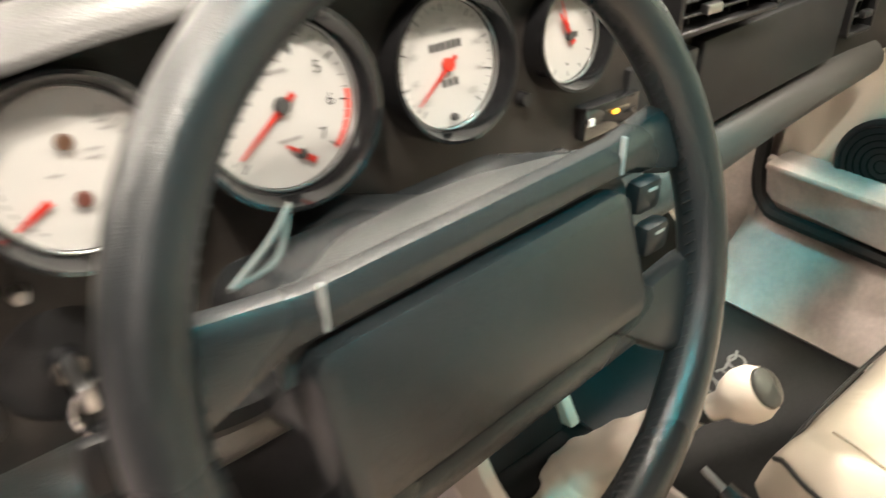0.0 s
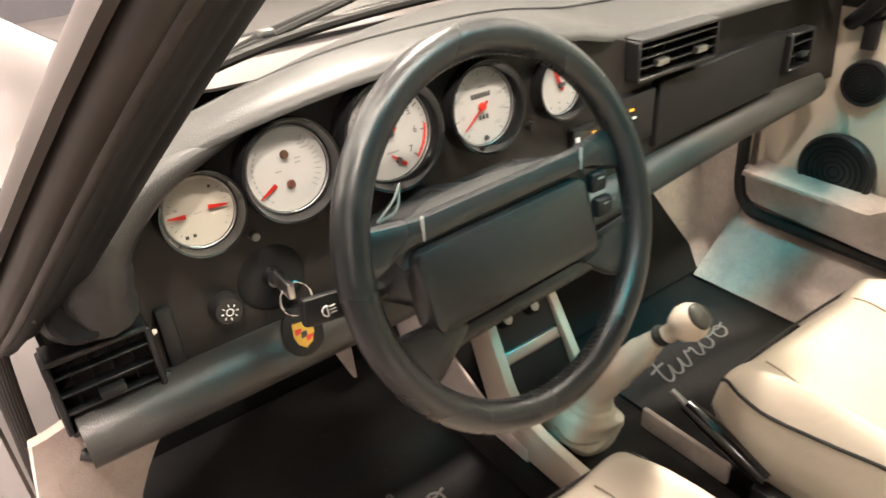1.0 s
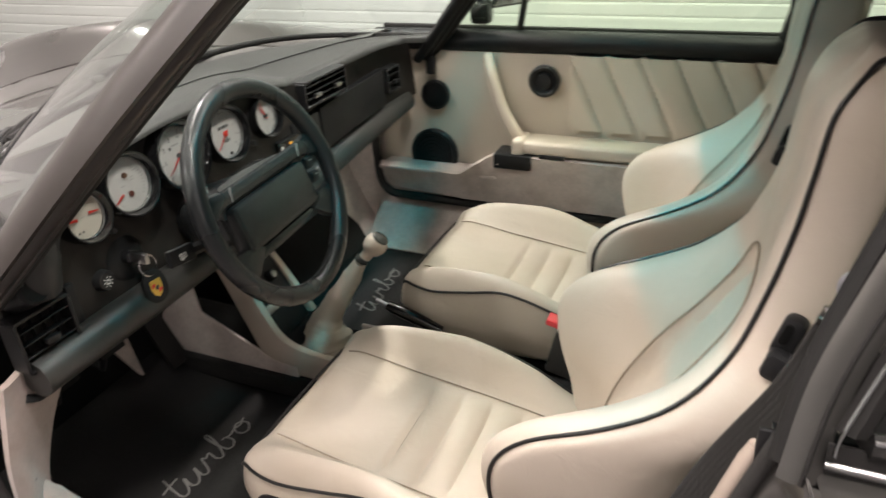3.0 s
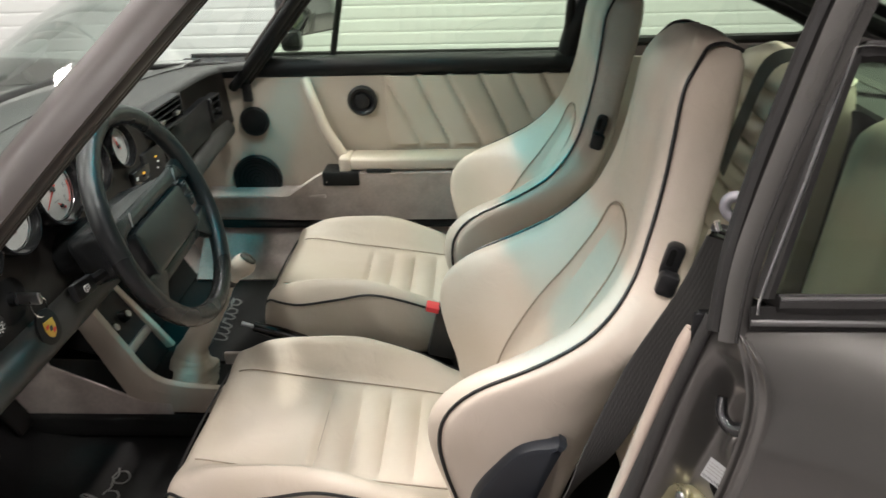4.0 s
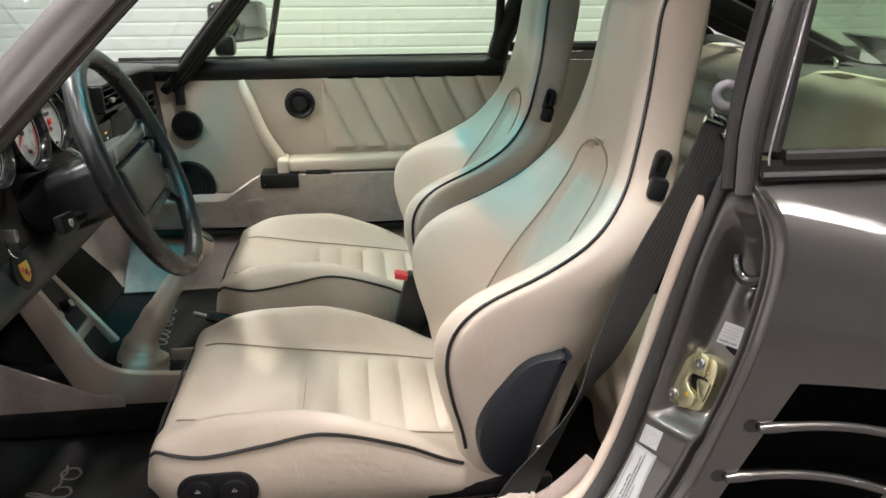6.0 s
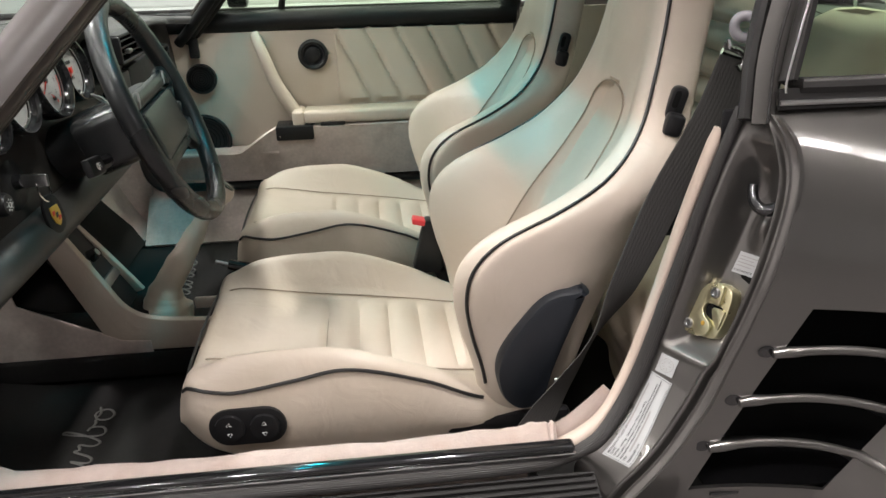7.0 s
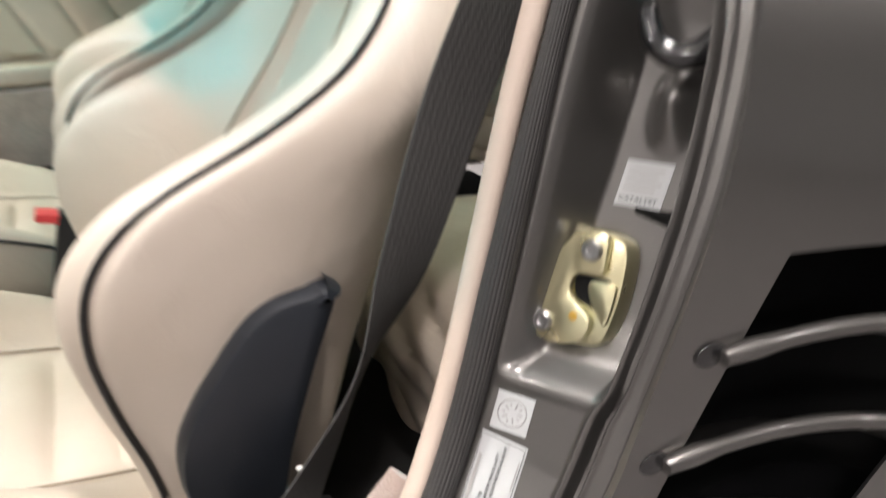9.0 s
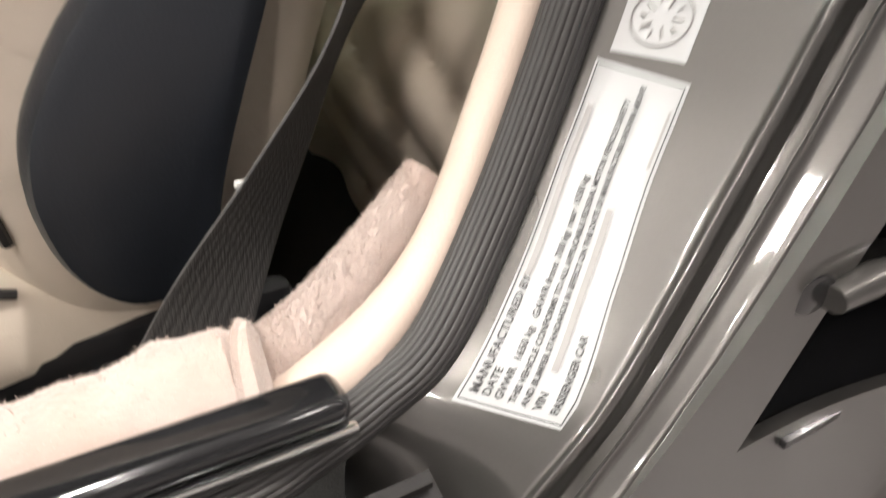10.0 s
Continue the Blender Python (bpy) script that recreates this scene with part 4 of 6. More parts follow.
def gauge(x, z, r, mat, kind, y=0.856):
    m = frame_to((x, y, z), TILTG)
    ro, r = r, 0.86 * r
    g = part("gauge", lathe([(ro * 1.06, -0.020), (ro * 1.07, 0.004), (ro * 1.05, 0.009), (ro * 1.00, 0.009), (r * 1.06, -0.004), (r * 1.0, -0.006), (r * 1.0, -0.010), (0.0, -0.010)], m, 40), M_GLOSSBLACK, dash, "round instrument with black bezel")
    part("dial", lathe([(0.0, -0.0065), (r * 0.995, -0.0065), (r * 0.995, -0.0085)], m, 40), mat, g)
    part("rim", tube([m @ Vector((r * 1.012 * math.cos(2 * math.pi * i / 40), r * 1.012 * math.sin(2 * math.pi * i / 40), -0.0035)) for i in range(40)], 0.0009, 6, True), M_STEEL, g)

    def tick(a, r0, r1, w, mt, nm="tick"):
        a = radians(a)
        d, s = Vector((math.cos(a), math.sin(a), 0)), Vector((-math.sin(a), math.cos(a), 0))
        bm = bmesh.new()
        bm.faces.new([bm.verts.new(m @ (d * q + s * e + Vector((0, 0, -0.0061)))) for q, e in ((r0, -w), (r1, -w), (r1, w), (r0, w))])
        part(nm, bm, mt, g, smooth=False)

    def bar(cx, cy, w, h, mt, nm="mark"):
        bm = bmesh.new()
        bm.faces.new([bm.verts.new(m @ Vector((cx * r + a * w * r, cy * r + b * h * r, -0.0060))) for a, b in ((-0.5, -0.5), (0.5, -0.5), (0.5, 0.5), (-0.5, 0.5))])
        part(nm, bm, mt, g, smooth=False)

    def figure(text, cx, cy, size, mt):
        part("figure", words(text, m @ pose(cx * r, (cy - 0.35 * size) * r, -0.0060), size * r, 0.0, align="CENTER"), mt, g, smooth=False)

    def needle(a, ln, ox=0.0, oy=0.0, mt=M_RED, w=0.028):
        a = radians(a)
        d, s = Vector((math.cos(a), math.sin(a), 0)), Vector((-math.sin(a), math.cos(a), 0))
        o = Vector((ox * r, oy * r, -0.0035))
        bm = bmesh.new()
        bm.faces.new([bm.verts.new(m @ (o + d * q * r + s * e * r)) for q, e in ((-0.2, -w * 1.6), (ln, -w * 0.6), (ln, w * 0.6), (-0.2, w * 1.6))])
        bmesh.ops.solidify(bm, geom=bm.faces[:], thickness=0.0008)
        part("needle", bm, mt, g, smooth=False)

    def hub(ox, oy, q, mt=M_INK):
        part("hub", lathe([(0.0, 0.003), (q * r * 0.8, 0.003), (q * r, 0.0)], m @ pose(ox * r, oy * r, -0.0055), 16), mt, g)

    if kind == "fuel":
        for i in range(7):
            tick(-40 + 13 * i, 0.80 * r, 0.88 * r, 0.006 * r, M_INK)
            tick(140 + 13 * i, 0.80 * r, 0.88 * r, 0.006 * r, M_INK)
        needle(-8, 0.36, 0.45, 0.05, w=0.045)
        needle(172, 0.30, -0.60, 0.02, w=0.045)
        bar(-0.05, -0.02, 0.22, 0.03, M_INKGREY)
        bar(-0.52, -0.62, 0.10, 0.10, M_INK)
        bar(-0.30, -0.62, 0.10, 0.10, M_INK)
        bar(0.45, 0.62, 0.08, 0.08, M_INK)
        bar(-0.62, 0.22, 0.12, 0.08, M_INKGREY)
    if kind == "oil":
        for i in range(11):
            tick(-42 + 9.5 * i, 0.70 * r, 0.86 * r, 0.012 * r, M_INKGREY)
            tick(140 + 9 * i, 0.82 * r, 0.86 * r, 0.040 * r, M_INKGREY)
        hub(0, 0.36, 0.11, material("brown_lamp", (0.10, 0.05, 0.03), 0.4))
        hub(0, -0.36, 0.11, material("brown_lamp", (0.12, 0.04, 0.03), 0.4))
        for cx, cy in ((-0.22, 0), (0.28, 0.10), (0.30, 0.20), (0.45, 0.5), (0.5, 0.40)):
            bar(cx, cy, 0.16, 0.035, M_INKGREY)
        needle(208, 0.30, -0.55, -0.36, w=0.035)
    if kind == "tach":
        for i in range(29):
            a = 225 - 9.7 * i
            tick(a, (0.80 if i % 4 == 0 else 0.86) * r, 0.93 * r, (0.012 if i % 4 == 0 else 0.006) * r, M_INK)
        for i in range(6):
            tick(-4 - 8 * i, 0.88 * r, 0.95 * r, 0.06 * r, M_RED, "red_zone")
        for i in range(8):
            a = radians(222 - 38 * i)
            if i:
                figure(str(i), 0.66 * math.cos(a), 0.66 * math.sin(a), 0.22, M_INK)
        bar(-0.02, 0.40, 0.36, 0.05, M_INKGREY)
        bar(-0.28, 0.33, 0.10, 0.10, M_INK)
        bar(0.02, -0.42, 0.30, 0.045, M_INKGREY)
        needle(216, 0.82)
        needle(140, 0.24, 0.12, -0.62, w=0.03)
        hub(0, 0, 0.11)
        hub(0.12, -0.62, 0.07)
    if kind == "speed":
        for i in range(33):
            a = 230 - 8.75 * i
            tick(a, (0.82 if i % 4 == 0 else 0.87) * r, 0.94 * r, (0.012 if i % 4 == 0 else 0.006) * r, M_INK)
        for i in range(9):
            a = radians(228 - 34.5 * i)
            figure(str(20 * (i + 1)), 0.68 * math.cos(a), 0.68 * math.sin(a), 0.15, M_INKGREY)
        for i in range(6):
            bar(-0.27 + 0.11 * i, 0.30, 0.085, 0.13, M_INK)
        for i in range(3):
            bar(-0.10 + 0.12 * i, -0.28, 0.085, 0.13, M_INK)
        bar(0.10, 0.52, 0.30, 0.05, M_INKGREY)
        needle(217, 0.85)
        hub(0, 0, 0.12, M_RED)
        hub(0, -0.84, 0.07)
    if kind == "clock":
        for i in range(12):
            tick(30 * i, 0.78 * r, 0.90 * r, 0.014 * r, M_INK)
        needle(118, 0.62, 0.1, 0, w=0.05)
        needle(106, 0.86, 0.1, 0, w=0.03)
        hub(0.1, 0, 0.12)
        bar(0.28, 0, 0.25, 0.14, M_INK)
        bar(0, -0.62, 0.06, 0.06, M_INK)
    cov = bmesh.new()
    cov.faces.new([cov.verts.new(m @ Vector((r * 1.03 * math.cos(2 * math.pi * i / 32), r * 1.03 * math.sin(2 * math.pi * i / 32), 0.006))) for i in range(32)])
    part("cover_glass", cov, M_COVER, g)
    return g


M_COVER = glass("gauge_glass", (0.97, 0.97, 0.97), 0.06)
gauge(-0.514, 0.795, 0.036, M_DIALW, "fuel")
gauge(-0.4275, 0.808, 0.046, M_DIAL, "oil")
gauge(-0.318, 0.813, 0.054, M_DIAL, "tach", 0.853)
gauge(-0.192, 0.806, 0.048, M_DIAL, "speed", 0.863)
gauge(-0.075, 0.801, 0.038, M_DIAL, "clock", 0.866)


def vent(x0, x1, z0, z1, nslat, label, y=0.868, knobs=1):
    cx, cz, w, h = (x0 + x1) / 2, (z0 + z1) / 2, x1 - x0, z1 - z0
    bm = None
    t = 0.006
    for c, s in (((cx, y, z1), (w, 0.03, t)), ((cx, y, z0), (w, 0.03, t)), ((x0, y, cz), (t, 0.03, h)), ((x1, y, cz), (t, 0.03, h))):
        bm = box(c, s, 0.0015, 1, bm=bm)
    v = part("air_vent", bm, M_PLASTIC, dash, label)
    part("backing", box((cx, y + 0.018, cz), (w, 0.004, h), 0), M_MATTE, v)
    for i in range(nslat):
        z = z0 + h * (i + 1) / (nslat + 1)
        part("slat", box((cx, y - 0.004, z), (w - t, 0.020, 0.0025), 0.0008, 1, pose(0, 0, 0, -18)), M_PLASTIC, v)
    for i in range(4):
        part("vane", box((x0 + w * (i + 1) / 5, y + 0.006, cz), (0.002, 0.012, h - t), 0), M_PLASTIC, v)
    for i in range(knobs):
        part("slider", box((cx + (i - (knobs - 1) / 2) * w * 0.5, y - 0.016, cz - 0.006), (0.022, 0.010, 0.009), 0.002), M_PLASTIC if knobs == 1 else M_STEEL, v)
    return v


lv = vent(-0.668, -0.585, 0.636, 0.712, 3, "black slatted air vent", 0.862)
for z in (0.650, 0.700):
    part("screw", lathe([(0.0, 0.002), (0.003, 0.002), (0.0036, 0.0)], frame_to((-0.5795, 0.858, z), (0, -1, 0)), 12), M_CHROME, lv)
part("vent_panel", box((-0.566, 0.872, 0.676), (0.016, 0.016, 0.074), 0.004), M_PLASTIC, dash)
part("side_duct", lathe([(0.0, 0.012), (0.020, 0.012), (0.024, 0.008), (0.026, -0.03)], frame_to((-0.632, 0.848, 0.748), (0.1, -0.9, 0.4)), 24), M_VINYL, dash)
part("blank_switch", prism(rounded(0.034, 0.044, 0.005), frame_to((-0.546, 0.878, 0.684), (0, -1, 0.05)), 0.005, 0.002), M_PLASTIC, dash)
ls = part("light_switch", lathe([(0.0, 0.018), (0.013, 0.018), (0.0155, 0.014), (0.0165, 0.0), (0.02, -0.003), (0.02, -0.006)], frame_to((-0.511, 0.876, 0.688), (0, -1, 0.05)), 24), M_PLASTIC, dash, "round headlight switch knob")
lsm = frame_to((-0.511, 0.8575, 0.688), (0, -1, 0.05))
part("lamp_sign", tube([lsm @ Vector((0.0035 * math.cos(2 * math.pi * i / 12), 0.0035 * math.sin(2 * math.pi * i / 12), 0.0006)) for i in range(12)], 0.0006, 4, True), M_WHITE, ls)
for i in range(8):
    a = 2 * math.pi * i / 8
    part("lamp_ray", tube([lsm @ Vector((q * math.cos(a), q * math.sin(a), 0.0006)) for q in (0.006, 0.0085)], 0.0006, 4), M_WHITE, ls)
ig = part("ignition_lock", lathe([(0.0, 0.004), (0.030, 0.004), (0.036, 0.0), (0.038, -0.02)], frame_to((-0.460, 0.872, 0.700), (0, -1, 0.1)), 32), M_VINYL, dash)
part("lock_barrel", lathe([(0.0, 0.010), (0.009, 0.010), (0.011, 0.0)], frame_to((-0.460, 0.868, 0.702), (0, -1, 0.1)), 20), M_GLOSSBLACK, ig)
vent(0.055, 0.215, 0.776, 0.826, 3, "black slatted centre air vent", 0.874, 2)
vent(0.475, 0.54, 0.688, 0.748, 2, "black slatted side air vent", 0.908)
part("glovebox_lid", box((0.285, 0.892, 0.712), (0.34, 0.02, 0.095), 0.006, 2, pose(0, 0, 0, 0, 0, 4)), M_VINYL, dash, "black vinyl glovebox lid")
part("heater_panel", box((0.055, 0.876, 0.722), (0.10, 0.016, 0.07), 0.004), M_PLASTIC, dash)
for i in range(3):
    part("warning_mark", box((0.055 + 0.006 * (i % 2), 0.866, 0.738 - 0.012 * i), (0.006, 0.002, 0.0028), 0), M_AMBER if i < 1 else M_WHITE, dash)
part("switch_strip", box((-0.02, 0.870, 0.725), (0.07, 0.016, 0.03), 0.004), M_GLOSSBLACK, dash)
part("warning_mark", box((-0.02, 0.860, 0.730), (0.007, 0.002, 0.0032), 0), M_AMBER, dash)
part("warning_mark", box((-0.05, 0.860, 0.728), (0.006, 0.002, 0.006), 0), M_WHITE, dash)
part("trip_knob", lathe([(0.0, 0.008), (0.005, 0.008), (0.006, 0.0)], frame_to((-0.118, 0.874, 0.762), (0, -1, 0.1)), 12), M_PLASTIC, dash)
part("trip_knob", lathe([(0.0, 0.008), (0.004, 0.008), (0.005, 0.0)], frame_to((-0.468, 0.874, 0.748), (0, -1, 0.1)), 12), M_STEEL, dash)

# ---- steering wheel ----
WC_, WT = Vector((-0.2842, 0.7099, 0.7532)), radians(19.6)
wheel = thing("steering_wheel", WC_, "black leather four-spoke steering wheel with broad pad", "steering wheel")
wm = Matrix.Translation(WC_) @ frame_to((0, 0, 0), (0.070, -math.cos(WT), math.sin(WT)))
RR = 0.1699
part("rim", tube([wm @ Vector((RR * math.cos(2 * math.pi * i / 72), RR * math.sin(2 * math.pi * i / 72), 0)) for i in range(72)], 0.0155, 14, True), M_WHEELRIM, wheel)
st = bmesh.new()
for i in range(150):
    a = 2 * math.pi * i / 150
    b = a + 0.022
    p = [wm @ Vector(((RR - 0.0158 * math.cos(e)) * math.cos(q), (RR - 0.0158 * math.cos(e)) * math.sin(q), 0.0158 * math.sin(e))) for q, e in ((a, -0.16), (0.5 * (a + b), 0.05), (b, 0.26))]
    tube(p, 0.0007, 4, bm=st)
tagged(part("stitching", st, M_PIPING, wheel), kind="stuff")
wr = wm @ pose(0, 0, 0, 0, 0, -0.5)
part("crossbar", prism([(-0.161, 0.006), (-0.155, 0.054), (-0.10, 0.046), (0.10, 0.046), (0.155, 0.054), (0.161, 0.006), (0.112, 0.022), (-0.112, 0.022)], wr @ pose(0, 0, -0.020), 0.022, 0.0105), M_WHEELRIM, wheel, "upper spokes in one crossbar")
for sx in (-1, 1):
    poly = [(0.070, -0.060), (0.108, -0.046), (0.163, -0.042), (0.138, -0.104), (0.112, -0.092)]
    poly = [(sx * a, b) for a, b in (poly if sx > 0 else reversed(poly))]
    part("spoke", prism(poly, wr @ pose(0, 0, -0.020), 0.020, 0.007), M_WHEELRIM, wheel)
    part("spoke_joint", box(wr @ Vector((sx * 0.098, 0.036, 0.003)), (0.0015, 0.003, 0.022), 0), M_INKGREY, wheel)
part("lower_bar", prism([(-0.112, -0.078), (0.112, -0.078), (0.118, -0.060), (-0.118, -0.060)], wr @ pose(0, 0, -0.022), 0.018, 0.006), M_WHEELRIM, wheel)
part("hub_shroud", loft([[wr @ Vector((sx * a, b + dy, c)) for sx, dy in ((-1, -0.03), (-0.9, 0.0), (-0.5, 0.006), (0, 0.008), (0.5, 0.006), (0.9, 0.0), (1, -0.03))] for a, b, c in ((0.118, 0.036, -0.012), (0.112, 0.040, -0.03), (0.088, 0.038, -0.055), (0.056, 0.030, -0.085))]), M_DASHTOP, wheel, "grey leather shroud behind the crossbar")
part("hub_pad", prism(rounded(0.214, 0.078, 0.013, 5), wr @ pose(-0.005, -0.0195, -0.030), 0.034, 0.009), M_WHEELRIM, wheel, "broad black impact pad")
part("hub_body", prism(rounded(0.215, 0.085, 0.020, 5), wr @ pose(0, 0.000, -0.105), 0.085, 0.010), M_WHEELRIM, wheel)
for k in range(2):
    part("horn_button", box(wr @ Vector((0.122, 0.006 - 0.026 * k, -0.006)), (0.022, 0.012, 0.021), 0.004), M_PLASTIC, wheel)
    part("horn_mark", box(wr @ Vector((0.122, 0.009 - 0.026 * k, 0.0015)), (0.008, 0.0006, 0.002), 0), M_INKGREY, wheel)
for lift in (0.058, 0.049):
    part("spoke_lever", tube(spline([wr @ Vector((-0.118, 0.048, -0.030)), wr @ Vector((-0.090, lift, -0.042)), wr @ Vector((-0.068, 0.066, -0.060))], 4), 0.0013, 6), M_TEXT, wheel)
col = thing("steering_column", (-0.283, 0.80, 0.70), "black steering column shroud with two stalks", "steering column")
part("shroud", tube([wm @ Vector((0, 0.0, -0.03)), wm @ Vector((0, 0.0, -0.09)), wm @ Vector((0, -0.002, -0.17))], 0.052, 18, flat=0.85), M_VINYL, col)
part("stalk", tube(spline([wm @ Vector((-0.04, 0.0, -0.07)), wm @ Vector((-0.10, -0.020, -0.075)), Vector((-0.450, 0.772, 0.714))], 5), lambda t: 0.005 + 0.006 * t, 8), M_PLASTIC, col)
sp = part("stalk_paddle", box((-0.452, 0.766, 0.716), (0.050, 0.012, 0.026), 0.004, 2, pose(0, 0, 0, -14, 8, 0)), M_PLASTIC, col)
part("stalk", tube(spline([wm @ Vector((0.04, 0.02, -0.07)), wm @ Vector((0.09, 0.022, -0.075)), wm @ Vector((0.135, 0.024, -0.072))], 5), lambda t: 0.004 + 0.004 * t, 8), M_VINYL, col)

pm = frame_to((-0.456, 0.7585, 0.7175), (0, -0.97, 0.24))
part("lamp_sign", tube([pm @ Vector((0.005 * math.cos(math.pi * (0.5 + i / 8)), 0.005 * math.sin(math.pi * (0.5 + i / 8)), 0.0004)) for i in range(9)], 0.0008, 4, True), M_WHITE, sp)
for i in range(3):
    part("lamp_ray", tube([pm @ Vector((q, 0.003 - 0.003 * i, 0.0004)) for q in (0.002, 0.008)], 0.0006, 4), M_WHITE, sp)

# key, ring and fob
key = thing("ignition_key", (-0.460, 0.85, 0.70), "car key with steel ring and black leather fob", "key")
part("key_blade", box((-0.459, 0.846, 0.703), (0.008, 0.04, 0.018), 0.003), M_STEEL, key)
part("key_ring", tube([Vector((-0.452 + 0.016 * math.cos(2 * math.pi * i / 28), 0.838 + 0.004 * math.sin(2 * math.pi * i / 28), 0.687 + 0.016 * math.sin(2 * math.pi * i / 28))) for i in range(28)], 0.0013, 6, True), M_CHROME, key)
fm = frame_to((-0.4535, 0.836, 0.652), (-0.15, -1, 0.15))
fob = part("fob", prism([(p.x, p.y) for p in spline([(-0.010, 0.026, 0), (0.010, 0.026, 0), (0.020, 0.008, 0), (0.018, -0.018, 0), (0, -0.028, 0), (-0.018, -0.018, 0), (-0.020, 0.008, 0)], 4, True)], fm, 0.006, 0.002), M_VINYL, key, "black leather key fob")
shield = [(-0.0095, 0.013), (0.0095, 0.013), (0.0105, 0.0), (0.007, -0.010), (0, -0.0155), (-0.007, -0.010), (-0.0105, 0.0)]
part("badge", prism(shield, fm @ pose(0, -0.002, 0.006), 0.0016, 0.0004), M_GOLD, fob, "gold enamel shield badge")
for c, w, h in (((-0.005, 0.004), 0.007, 0.006), ((0.005, -0.005), 0.007, 0.006)):
    part("badge_field", box(fm @ Vector((c[0], c[1] - 0.002, 0.0078)), (w, 0.0006, h), 0), M_RED, fob)
part("badge_field", box(fm @ Vector((0, -0.002, 0.0082)), (0.006, 0.0006, 0.007), 0), M_INK, fob)

# ---- floor, tunnel, console ----
tunnel = thing("centre_tunnel", (0, 0.6, 0.17), "beige carpeted centre tunnel with console", "console")
part("tunnel_carpet", loft([spline([(-0.03 + a, y, z) for a, z in ((-0.11, 0.175), (-0.095, 0.215), (-0.06, 0.235 + 0.05 * max(0, y - 0.8)), (0.06, 0.235 + 0.05 * max(0, y - 0.8)), (0.095, 0.215), (0.11, 0.175))], 3) for y in (-0.2, 0.2, 0.6, 0.8, 1.0, 1.28)], False, False), M_MAT, tunnel)
side = [(p.x, p.y) for p in spline([(1.02, 0.56, 0), (0.975, 0.50, 0), (0.922, 0.40, 0), (0.886, 0.335, 0), (0.83, 0.308, 0), (0.70, 0.298, 0), (0.58, 0.295, 0)], 5)]
side += [(0.58, 0.236), (0.922, 0.240)] + [(p.x, p.y) for p in spline([(0.930, 0.255, 0), (0.972, 0.36, 0), (1.02, 0.48, 0), (1.06, 0.56, 0)], 4)]
part("console_side", prism([(a, b) for a, b in side], frame_to((-0.138, 0, 0), (1, 0, 0)), 0.018, 0.004), M_LEATHER, tunnel)
bar = [(p.x, p.y) for p in spline([(1.07, 0.56, 0), (1.036, 0.50, 0), (0.953, 0.38, 0), (0.90, 0.30, 0)], 5)]
bar += [(a + 0.045, b - 0.012) for a, b in reversed(bar)]
part("console_side", prism(bar, frame_to((0.018, 0, 0), (1, 0, 0)), 0.016, 0.003), M_LEATHER, tunnel)
part("tunnel_trim", box((-0.146, 0.85, 0.214), (0.022, 0.80, 0.046), 0.006), M_MAT, tunnel)
part("tunnel_trim", box((0.082, 0.735, 0.222), (0.010, 0.16, 0.040), 0.004), M_CARPET, tunnel)
part("side_carpet", prism([(1.24, 0.215), (1.205, 0.33), (1.14, 0.40), (1.095, 0.425), (1.088, 0.356), (0.906, 0.267), (0.852, 0.262), (0.852, 0.225)], frame_to((-0.1395, 0, 0), (1, 0, 0)), 0.006, 0.002), M_CARPET, tunnel, "beige carpet on the tunnel side of the footwell")
pan = part("switch_panel", box((-0.052, 0.985, 0.40), (0.14, 0.02, 0.26), 0.004, 2, pose(0, 0, 0, -30)), M_PLASTIC, tunnel, "black console switch panel")
for i in range(2):
    part("console_knob", lathe([(0.0, 0.018), (0.011, 0.018), (0.014, 0.0)], frame_to((-0.080 + 0.055 * i, 0.975, 0.405), (0, -0.85, 0.53)), 16), M_GLOSSBLACK, pan)
    part("knob_cap", lathe([(0.0, 0.0195), (0.006, 0.0195), (0.008, 0.0182)], frame_to((-0.080 + 0.055 * i, 0.975, 0.405), (0, -0.85, 0.53)), 16), M_STEEL, pan)
part("console_bar", box((-0.05, 0.945, 0.355), (0.12, 0.012, 0.02), 0.003, 2, pose(0, 0, 0, -32)), M_STEEL, pan)
part("console_tray", box((-0.05, 0.90, 0.285), (0.13, 0.06, 0.012), 0.003), M_MATTE, tunnel)

lever = thing("gear_lever", (0, 0.86, 0.24), "cream leather gear lever with round knob and gaiter", "gear lever")
gk = [(-0.024, 0.850, 0.235), (-0.022, 0.850, 0.27), (-0.012, 0.842, 0.315), (-0.007, 0.787, 0.40), (-0.013, 0.738, 0.475)]
gr = lut([(0, 0.050), (0.15, 0.054), (0.33, 0.045), (0.48, 0.032), (0.62, 0.027), (0.8, 0.022), (1, 0.014)])
GR = lambda t: gr(t) + (0.0022 * math.sin(t * 31) + 0.0016 * math.sin(t * 67 + 1)) * (1 - 0.7 * t)
gb = tube(spline(gk, 9), GR, 40)
for v in gb.verts:
    # soft square foot with slanting folds
    k = max(0, min(1, (0.345 - v.co.z) / 0.08))
    dx, dy = v.co.x + 0.022, v.co.y - 0.848
    a = math.atan2(dy, dx)
    s = 1 + k * (0.16 * abs(math.sin(2 * a)) ** 1.5 + 0.055 * math.sin(3 * a + v.co.z * 110) + 0.03 * math.sin(7 * a - v.co.z * 160))
    v.co.x, v.co.y = -0.022 + dx * s, 0.848 + dy * s
part("gaiter", gb, M_LEATHER, lever, "wrinkled cream leather gaiter")
part("collar", tube([(-0.013, 0.734, 0.481), (-0.013, 0.732, 0.484)], 0.0148, 16), M_PIPING, lever)
kd = Vector((0.14, -0.62, 0.76)).normalized()
